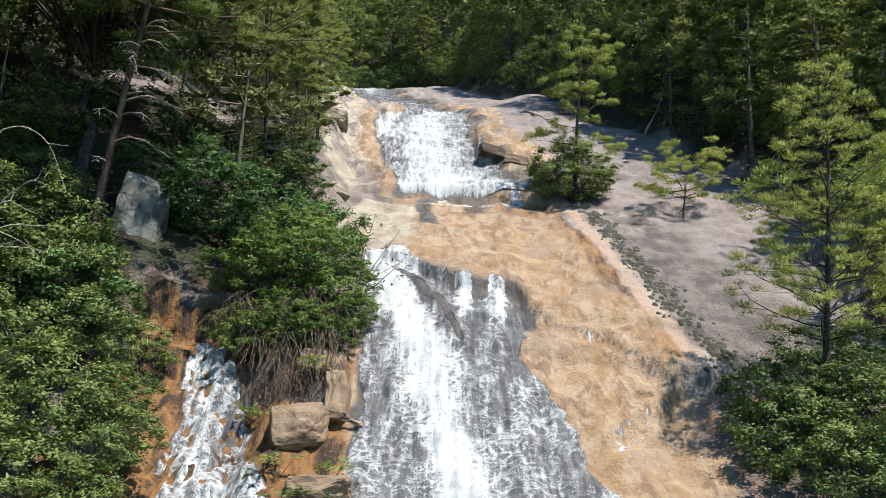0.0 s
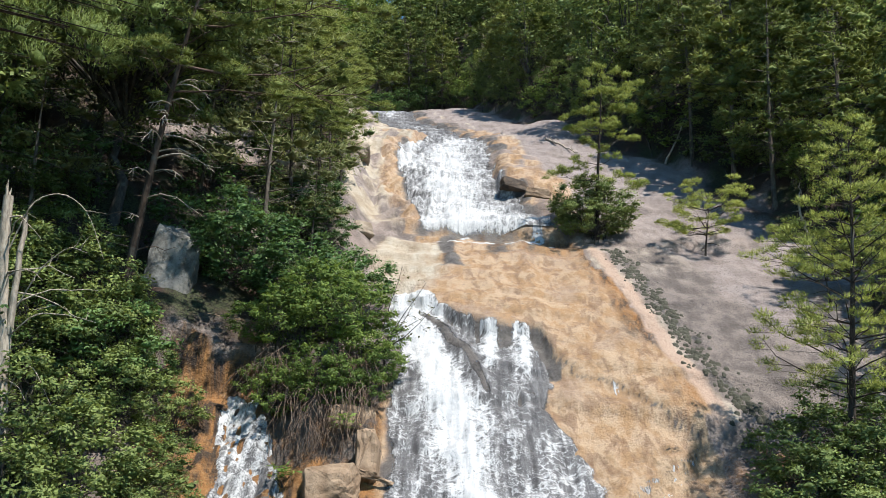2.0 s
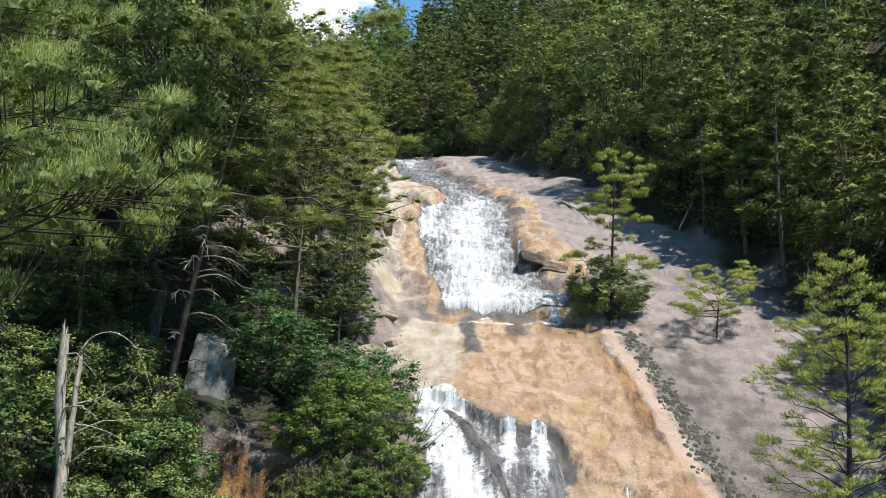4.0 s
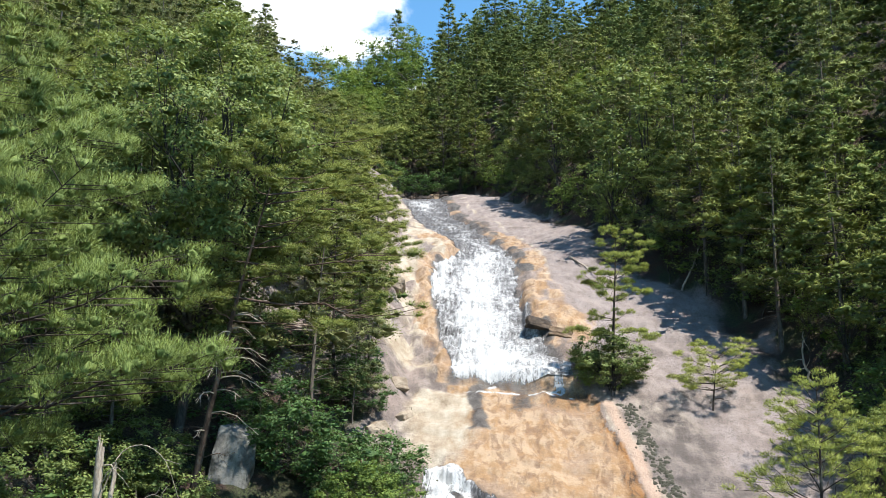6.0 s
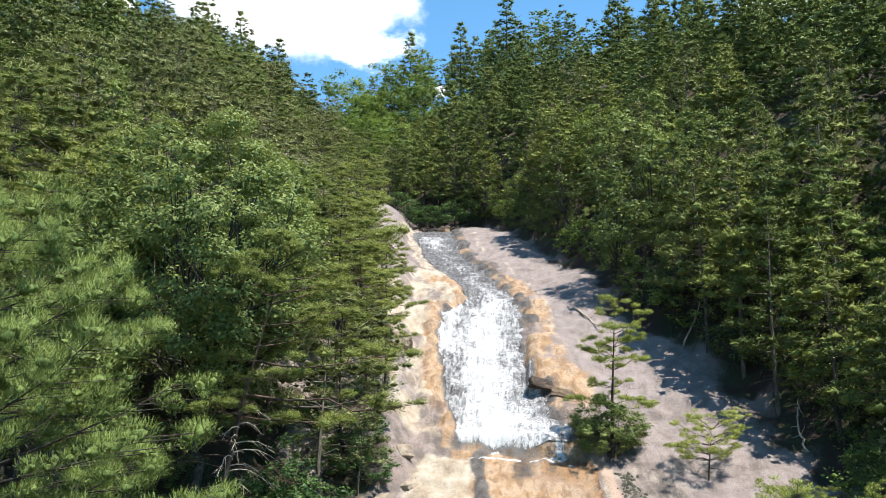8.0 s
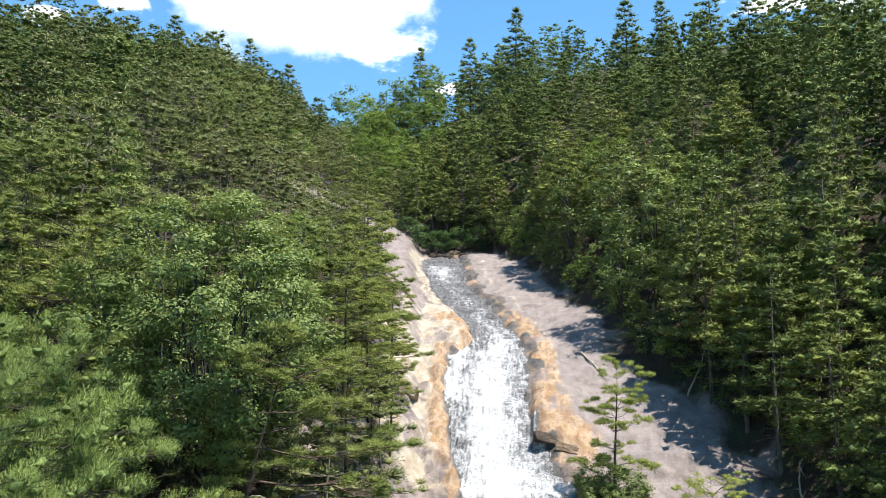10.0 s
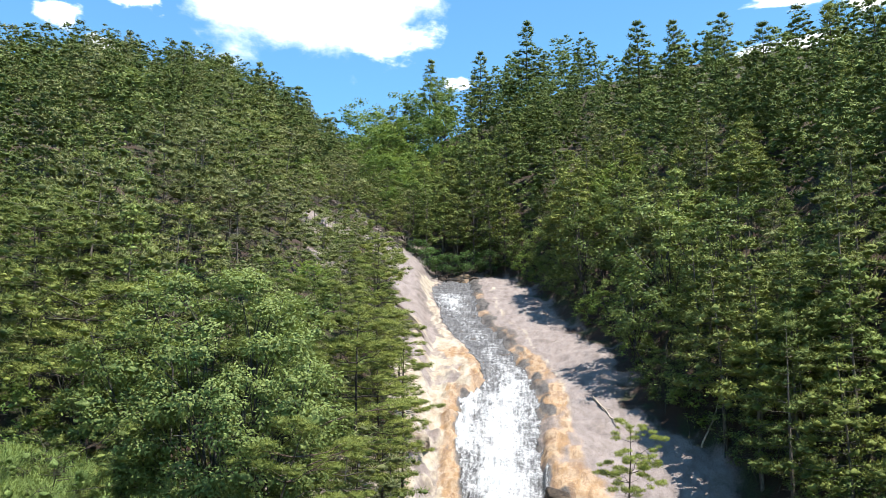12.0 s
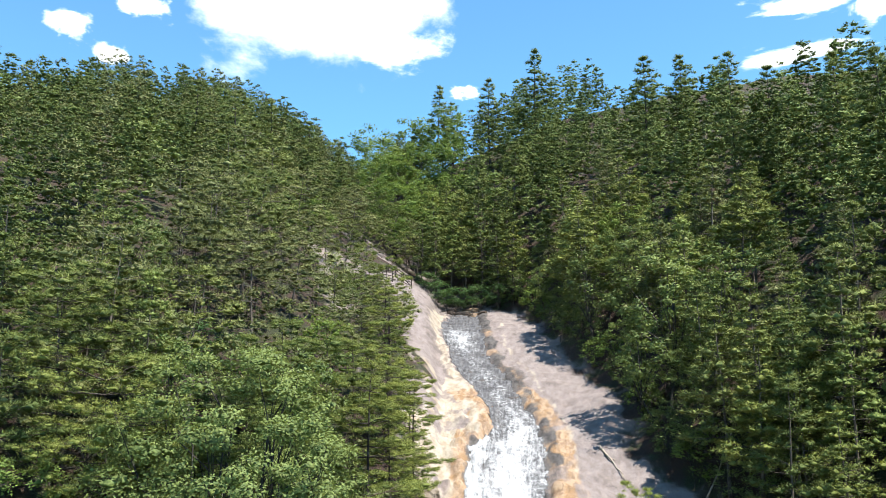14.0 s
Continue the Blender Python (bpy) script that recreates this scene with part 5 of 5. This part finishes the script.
# dark pines that close the head of the stream, and lighter trees behind them
for k, (x, y, size) in enumerate(((-12.6, 104.5, 0.8), (-10.6, 105.5, 0.95), (-8.6, 104.6, 0.85), (-6.4, 103.4, 0.95), (-4.2, 101.6, 0.9), (-13.0, 108.5, 1.1), (-9.4, 108.6, 1.15), (-6.2, 107.4, 1.2),
                                  (-3.0, 105.2, 1.1), (-11.2, 112.4, 1.1), (-7.4, 112.0, 1.25), (-2.4, 110.4, 1.2), (-14.6, 106.0, 0.7))):
    plant("tall_pine", PINES, (0, 1, 3, 5)[k % 4], x, y, size, 57 * k)
for k in range(12):
    plant("understorey_shrub", SMALLS, 2, -13.8 + 0.9 * k, 102.6 + 0.9 * math.sin(k * 2.1) - 0.13 * k, 0.7 + 0.25 * (k % 3) / 2, 71 * k)
for k, (x, y, size) in enumerate(((-17.5, 116, 1.1), (-20.5, 121, 1.2), (-15.0, 122, 1.2), (-23.0, 128, 1.25), (-18.0, 130, 1.3), (-12.5, 127, 1.2), (-26, 136, 1.5), (-20, 140, 1.55), (-14, 137, 1.5), (-28, 145, 1.7), (-22, 150, 1.7), (-16, 148, 1.6), (-31, 152, 1.7))):
    plant("woodland_tree", BROADS, 1, x, y, size, 83 * k)

# ---- dead wood ----


def dead_snag(x, y, tall):
    rg = np.random.default_rng(5)
    s = Soup()
    z = ground_z(x, y)
    ob = thing("dead_snag", "bleached broken dead trunk with split top", "dead tree", pose(x, y, z - 0.2))
    s.tube(bend((0, 0, 0), (-0.25, 0, tall), 8, rg, 0.05), np.linspace(0.21, 0.13, 8), 8)
    s.tube(bend((0.05, 0, tall * 0.45), (0.32, 0.05, tall * 0.93), 7, rg, 0.05), np.linspace(0.10, 0.06, 7), 6)
    for k in range(4):
        a = np.array([-0.25 + 0.05 * math.cos(k * 1.6), 0.05 * math.sin(k * 1.6), tall - 0.15])
        s.tube(bend(a, a + [rg.normal() * 0.03, rg.normal() * 0.03, 0.25 + 0.1 * k], 3, rg, 0.01), [0.05, 0.03, 0.004], 4)
    part("trunk", s.mesh("snag_trunk", BONE), ob)
    for k in range(7):
        b = Soup()
        h = rg.uniform(0.25, 0.95) * tall
        ang, r = rg.uniform(-1.2, 1.2), rg.uniform(0.8, 2.4)
        p = bend((-0.25 * h / tall, 0, h), (-0.25 + math.cos(ang) * r, math.sin(ang) * r, h + rg.uniform(-0.6, 0.7)), 7, rg, 0.06, -0.25)
        b.tube(p, np.linspace(0.026, 0.006, 7), 5)
        b.tube(bend(p[4], p[4] + rg.normal(size=3) * 0.35, 3, rg, 0.02), [0.014, 0.01, 0.004], 4)
        part("branch", b.mesh("snag_branch", BONE), ob)
    return ob


dead_snag(-11.8, 22.0, 6.6)


def arching_branch(points, seed):
    rg = np.random.default_rng(seed)
    p0 = np.array(points[0])
    t, u = np.linspace(0, 1, len(points)), np.linspace(0, 1, 16)
    p = np.array(points) - p0
    q = np.stack([np.interp(u, t, p[:, i]) for i in range(3)], 1)
    for _ in range(2):
        q[1:-1] = (q[:-2] + 2 * q[1:-1] + q[2:]) / 4
    s = Soup()
    s.tube(q, np.linspace(0.022, 0.006, 16), 5)
    for k in (4, 8, 11, 13):
        s.tube(bend(q[k], q[k] + rg.normal(size=3) * [0.3, 0.2, 0.3], 4, rg, 0.03), np.linspace(0.012, 0.004, 4), 4)
    ob = new("dead_branch", s.mesh("dead_branch", BONE))
    ob.matrix_basis = Matrix.Translation(p0)
    return tagged(ob, "bleached dead branch arching out of the shrubs", "branch")


arching_branch([(-11.9, 22.0, 15.2), (-11.4, 22, 16.5), (-10.6, 22, 16.7), (-9.9, 22, 16.2), (-9.4, 21.9, 14.9)], 1)
arching_branch([(-11.8, 22.1, 13.4), (-11.0, 21.9, 14.7), (-10.2, 21.7, 15.2), (-9.7, 21.6, 15.0)], 2)
arching_branch([(-11.8, 22.0, 12.9), (-10.9, 21.6, 13.5), (-9.9, 21.3, 13.4), (-9.2, 21.2, 13.2)], 3)
arching_branch([(-11.8, 22.0, 11.0), (-11.2, 21.4, 12.0), (-10.6, 21.0, 12.2), (-9.9, 20.8, 11.0)], 4)


def fallen_branch(pts, radius, seed, label):
    rg = np.random.default_rng(seed)
    s = Soup()
    p0 = np.array(pts[0])
    p = np.array(pts) - p0
    t = np.linspace(0, 1, len(p))
    u = np.linspace(0, 1, 14)
    q = np.stack([np.interp(u, t, p[:, i]) for i in range(3)], 1) + rg.normal(size=(14, 3)) * 0.03
    s.tube(q, np.linspace(radius, radius * 0.3, 14), 6)
    for k in range(5):
        a = q[rg.integers(4, 13)]
        s.tube(bend(a, a + rg.normal(size=3) * 0.4, 4, rg, 0.03), np.linspace(radius * 0.4, 0.004, 4), 4)
    ob = new("fallen_branch", s.mesh("fallen_branch", BONE))
    ob.matrix_basis = Matrix.Translation(p0)
    return tagged(ob, label, "branch")


def on_ground(pts, lift=0.08):
    return [(x, y, ground_z(x, y) + h + lift) for x, y, h in pts]


fallen_branch(on_ground([(12.2, 52.5, 0), (13.4, 53.4, 0.5), (14.6, 54.0, 1.8)]), 0.07, 1, "grey dead branch leaning at the wood's edge")
fallen_branch(on_ground([(5.6, 58.6, 0), (6.3, 56.8, 0.05), (7.2, 54.4, 0.05)]), 0.10, 2, "dark fallen branch lying on the granite")
fallen_branch(on_ground([(16.2, 41.4, 0), (16.0, 42.0, 1.0), (16.3, 42.2, 2.2)]), 0.08, 3, "broken pale stub standing at the wood's edge")
fallen_branch(on_ground([(-4.9, 35.3, 0), (-4.0, 34.3, 0.1), (-3.0, 33.3, 0.1)]), 0.05, 4, "pale driftwood caught beside the falls")
fallen_branch(on_ground([(-5.2, 34.8, 0.1), (-4.2, 34.5, 0.2), (-2.7, 33.9, 0.1)]), 0.04, 5, "pale driftwood caught beside the falls")

# ---- boulders ----


def boulder(name, label, x, y, size, mat, seed, turn=0.0, lift=0.0, tilt=0.0):
    """A broken block: the hull of scattered corners, its edges worn, its faces roughened."""
    rg = random.Random(seed)
    bm = bmesh.new()
    for sx in (-1, 1):
        for sy in (-1, 1):
            for sz in (-1, 1):
                bm.verts.new((sx * rg.uniform(0.72, 1.08), sy * rg.uniform(0.72, 1.08), sz * rg.uniform(0.7, 1.0)))
    for _ in range(11):
        d = Vector((rg.gauss(0, 1), rg.gauss(0, 1), rg.gauss(0, 1))).normalized()
        bm.verts.new(d * rg.uniform(1.05, 1.3))
    hull = bmesh.ops.convex_hull(bm, input=list(bm.verts))
    bmesh.ops.delete(bm, geom=[v for v in bm.verts if not v.link_faces], context="VERTS")
    bmesh.ops.bevel(bm, geom=list(bm.edges), offset=0.15, segments=2, affect="EDGES", profile=0.6)
    bmesh.ops.triangulate(bm, faces=list(bm.faces))
    for _ in range(2):
        bmesh.ops.subdivide_edges(bm, edges=[e for e in bm.edges if e.calc_length() > 0.16], cuts=1)
        bmesh.ops.triangulate(bm, faces=list(bm.faces))
    off = Vector((seed * 7.1, seed * 3.3, 0))
    for v in bm.verts:
        p = v.co.copy()
        k = 0.12 * noise.noise(p * 1.1 + off) + 0.07 * noise.noise(p * 3.1 + off) + 0.03 * noise.noise(p * 9)
        v.co = p * (1 + k)
        v.co.x *= size[0]
        v.co.y *= size[1]
        v.co.z *= size[2]
    me = bpy.data.meshes.new(name)
    bm.to_mesh(me)
    bm.free()
    me.materials.append(mat)
    ob = new(name, me)
    ob.matrix_basis = pose(x, y, ground_z(x, y) + lift, tilt, rg.uniform(-14, 14), turn)
    return tagged(ob, label, "boulder")


LICHEN = stone("lichen_grey_stone", (0.055, 0.054, 0.048), (0.19, 0.185, 0.17), (0.03, 0.03, 0.027))
TAN_STONE = stone("pale_tan_stone", (0.174, 0.130, 0.095), (0.284, 0.237, 0.182), (0.079, 0.063, 0.051))
boulder("boulder", "square brown boulder wedged at the foot of the bank", -3.7, 22.9, (0.72, 0.6, 0.6), BOULDER, 1, 10, 0.15, -20)
boulder("boulder", "tall brown rock rib beside the fall", -2.75, 24.2, (0.30, 0.9, 0.75), BOULDER, 2, 0, -0.1, -25)
boulder("boulder", "dark brown rock under the hanging roots", -3.5, 25.5, (0.75, 0.5, 0.42), BOULDER, 3, 30, -0.05, -30)
boulder("boulder", "large pale rounded rock near the lower edge", -2.9, 20.6, (0.75, 0.6, 0.32), BOULDER, 4, 0, 0.25, -10)
boulder("boulder", "tall grey lichen-spotted boulder under the leaning pine", -10.1, 29.5, (0.78, 0.8, 1.35), LICHEN, 5, 15, 0.1, -8)
boulder("boulder", "low brown boulder beside the pool", -5.2, 33.6, (0.9, 0.7, 0.55), BOULDER, 14, 25, 0.0, -15)
boulder("boulder", "grey flat rock among the shrubs", -8.4, 21.4, (0.55, 0.5, 0.25), BOULDER_GREY, 6, 25, 0.35, -10)
boulder("boulder", "brown ledge rock above the side fall", -6.9, 28.6, (0.6, 0.6, 0.35), BOULDER, 7, 35, -0.1, -25)
for k, (x, y, sx, sz) in enumerate(((-6.6, 51.2, 0.95, 0.5), (-4.9, 40.4, 0.55, 0.35), (-4.4, 38.4, 0.5, 0.3), (-5.4, 36.4, 0.6, 0.4), (-9.0, 40.5, 1.0, 0.55), (-10.5, 44.5, 1.3, 0.6), (-8.2, 47.5, 0.9, 0.5))):
    boulder("boulder", "pale tan broken rock on the bank of the upper fall", x, y, (sx, sx * 0.9, sz), TAN_STONE, 20 + k, 37 * k, -0.12, -22)
# dark stone stands in for the crevice shade under the shelf
boulder("boulder", "broken brown rock face coloured dark for the shade under a jutting shelf", 2.7, 47.3, (0.75, 0.5, 0.36), BOULDER_DARK, 9, 12, -0.05, -12)
boulder("boulder", "split brown block at the end of the jutting shelf", 3.9, 46.9, (0.7, 0.45, 0.3), BOULDER, 10, -10, -0.08, -20)
for k, (x, y, sx, sz) in enumerate(((-8.6, 99.8, 1.0, 0.5), (-6.9, 99.2, 0.8, 0.4), (-10.0, 100.6, 0.9, 0.5), (-7.8, 101.4, 1.1, 0.6), (-6.0, 98.4, 0.5, 0.35))):
    boulder("boulder", "wet brown rock at the head of the stream", x, y, (sx, sx * 0.7, sz), BOULDER if k % 2 else BOULDER_DARK, 50 + k, 41 * k, -0.1, -10)
boulder("boulder", "sunlit tan rock beside the upper pool", -5.4, 32.8, (0.55, 0.45, 0.4), BOULDER, 8, 40, 0.1, -10)

# ---- long-leaved plants at the foot of the bank ----


def leafy_plant(x, y, seed, lift):
    rg = np.random.default_rng(seed)
    stem, leaf = Soup(), Soup()
    ob = thing("leafy_plant", "low plant with long drooping yellow-green leaves", "plant", pose(x, y, ground_z(x, y) + lift))
    for _ in range(7):
        tip = np.array([rg.normal() * 0.3, rg.normal() * 0.25 - 0.1, rg.uniform(0.25, 0.6)])
        stem.tube(bend((0, 0, 0), tip, 4, rg, 0.02), np.linspace(0.009, 0.004, 4), 4)
        leaf.leaves(rg, tip + rg.normal(size=(9, 3)) * 0.05, 0.26, 0.07, 0.5, 0.8)
    part("branchwork", stem.mesh("branchwork", BARK_GREY), ob)
    part("foliage", leaf.mesh("foliage", LEAF_BRIGHT, True), ob)


for k, (x, y, lift) in enumerate(((-2.5, 20.2, 0.2), (-3.2, 20.0, 0.2), (-3.9, 21.4, 0.0), (-3.5, 24.6, 0.5), (-5.0, 23.6, 0.1), (-7.8, 21.0, 0.1), (-2.6, 21.0, 0.1))):
    leafy_plant(x, y, 60 + k, lift)

# ---- clumps of moss and lichen along the edge of the grey slab ----


def moss_strip():
    rg = np.random.default_rng(12)
    v, f, n = [], [], 0
    ang = np.arange(6) * np.pi / 3
    for _ in range(620):
        y = rg.uniform(25.5, 39.5)
        x = float(table(ORANGE_RIGHT, y)) + 1.15 + 0.35 * rg.normal() * (0.5 + 0.5 * math.sin(y * 1.3) ** 2)
        r = rg.uniform(0.03, 0.13)
        z = ground_z(x, y)
        rim = np.stack([x + np.cos(ang) * r * rg.uniform(0.6, 1.4, 6), y + np.sin(ang) * r * rg.uniform(0.6, 1.6, 6), np.zeros(6)], 1)
        rim[:, 2] = z - 0.03 + (rim[:, 1] - y) * 0.5
        top = rim * 0.55 + np.array([x, y, z]) * 0.45
        top[:, 2] = z + r * 0.45 + (top[:, 1] - y) * 0.5
        v += [rim, top]
        for k in range(6):
            f.append((n + k, n + (k + 1) % 6, n + 6 + (k + 1) % 6, n + 6 + k))
        f += [(n + 6, n + 7, n + 8, n + 9), (n + 6, n + 9, n + 10, n + 11)]
        n += 12
    me = mesh_from("moss", np.concatenate(v), np.array(f), MOSS)
    return tagged(new("moss", me), "dark moss clumps in a crack of the granite", "moss", kind="stuff")


MOSS = stone("dark_moss", (0.016, 0.017, 0.009), (0.047, 0.046, 0.032), (0.079, 0.071, 0.047))
moss_strip()

# ---- bare saplings and hanging roots on the mound between the falls ----


def bare_sapling(x, y, seed, tips, lift):
    rg = np.random.default_rng(seed)
    wood, leaf = Soup(), Soup()
    ob = thing("sapling", "thin bare sapling with a few dull leaves", "sapling", pose(x, y, ground_z(x, y) + lift))
    cents = []
    for tip in tips:
        p = bend((0, 0, 0), tip, 9, rg, 0.03, 0.12)
        wood.tube(p, np.linspace(0.022, 0.006, 9), 5)
        for k in range(4, 9):
            e = p[k] + rg.normal(size=3) * 0.16
            wood.tube([p[k], e], [0.006, 0.003], 3)
            cents.append(e + rg.normal(size=(4, 3)) * 0.07)
    leaf.leaves(rg, np.concatenate(cents), 0.15, 0.06, 0.9)
    part("branchwork", wood.mesh("branchwork", BARK_GREY), ob)
    part("foliage", leaf.mesh("foliage", DRY_LEAF, True), ob)


DRY_LEAF = foliage("dull_leaves", (0.043, 0.047, 0.017), (0.086, 0.086, 0.034), (0.146, 0.129, 0.052), 0.3, 0.2)
bare_sapling(-3.0, 27.3, 31, [(0.9, 0.2, 2.9), (1.6, 0.1, 2.3), (1.9, -0.1, 1.5), (1.2, 0.3, 1.6)], 0.6)
bare_sapling(-3.4, 27.0, 32, [(0.5, 0.2, 2.3), (1.9, 0.2, 0.9)], 0.6)


def hanging_roots(x, y, seed, count, wide, fall):
    rg = np.random.default_rng(seed)
    s = Soup()
    for _ in range(count):
        a = np.array([rg.uniform(-wide, wide), rg.uniform(-0.3, 0.3), rg.uniform(0.3, 1.0)])
        b = a + [rg.normal() * 0.35, -rg.uniform(0.5, 1.1), -fall * rg.uniform(0.6, 1.3)]
        s.tube(bend(a, b, 5, rg, 0.07, -0.25), np.linspace(0.014, 0.005, 5), 3)
    ob = new("hanging_roots", s.mesh("hanging_roots", ROOT))
    ob.matrix_basis = pose(x, y, ground_z(x, y))
    return tagged(ob, "tangle of dry brown roots hanging from the bank", "roots", kind="stuff")


ROOT = bark("dry_roots", (0.068, 0.045, 0.034), (0.180, 0.128, 0.094), 16)
hanging_roots(-4.6, 26.3, 1, 90, 1.7, 1.1)
hanging_roots(-6.2, 26.9, 2, 40, 0.8, 0.7)
hanging_roots(-3.1, 26.0, 3, 40, 0.6, 0.9)
hanging_roots(-4.3, 25.3, 4, 90, 1.3, 1.2)
hanging_roots(-4.0, 24.7, 5, 50, 1.0, 0.8)

# ---- wooden rail fence on the upper slab ----


def rail_fence(label, corners, posts_each):
    x0, y0 = corners[0]
    base = ground_z(x0, y0)
    ob = thing("rail_fence", label, "fence", pose(x0, y0, base))
    for (ax, ay), (bx, by) in zip(corners, corners[1:]):
        spots = [(ax + (bx - ax) * k / posts_each, ay + (by - ay) * k / posts_each) for k in range(posts_each + 1)]
        pts = [np.array([x - x0, y - y0, ground_z(x, y) - base]) for x, y in spots]
        for p in pts:
            s = Soup()
            s.tube([p - [0, 0, 0.2], p + [0, 0, 0.5], p + [0, 0, 1.15]], [0.07, 0.068, 0.066], 4)
            part("post", s.mesh("post", TIMBER), ob)
        for h in (0.35, 0.7, 1.05):
            for a, b in zip(pts, pts[1:]):
                s = Soup()
                s.tube([a + [0, 0, h], b + [0, 0, h]], [0.05, 0.05], 4)
                part("rail", s.mesh("rail", TIMBER), ob)
    return ob


rail_fence("dark weathered wooden rail fence on the granite", [(-17.0, 90.5), (-14.4, 95.6), (-18.0, 99.6)], 3)
rail_fence("weathered stair rail half hidden among the pines", [(-24.3, 41.6), (-22.8, 46.8)], 3)

# thickets of low shrubs between the pines beside the upper slab
for y in np.arange(40, 100, 1.5):
    for k in range(3):
        x = float(table(EDGE_LEFT, y)) - 0.6 - 2.6 * k - rng.uniform(0, 1.8)
        if rng.uniform() < 0.55 and not 86 < y:
            plant("understorey_shrub", SMALLS, int(rng.integers(0, 2)), x, float(y), rng.uniform(0.25, 0.5), rng.uniform(0, 360))
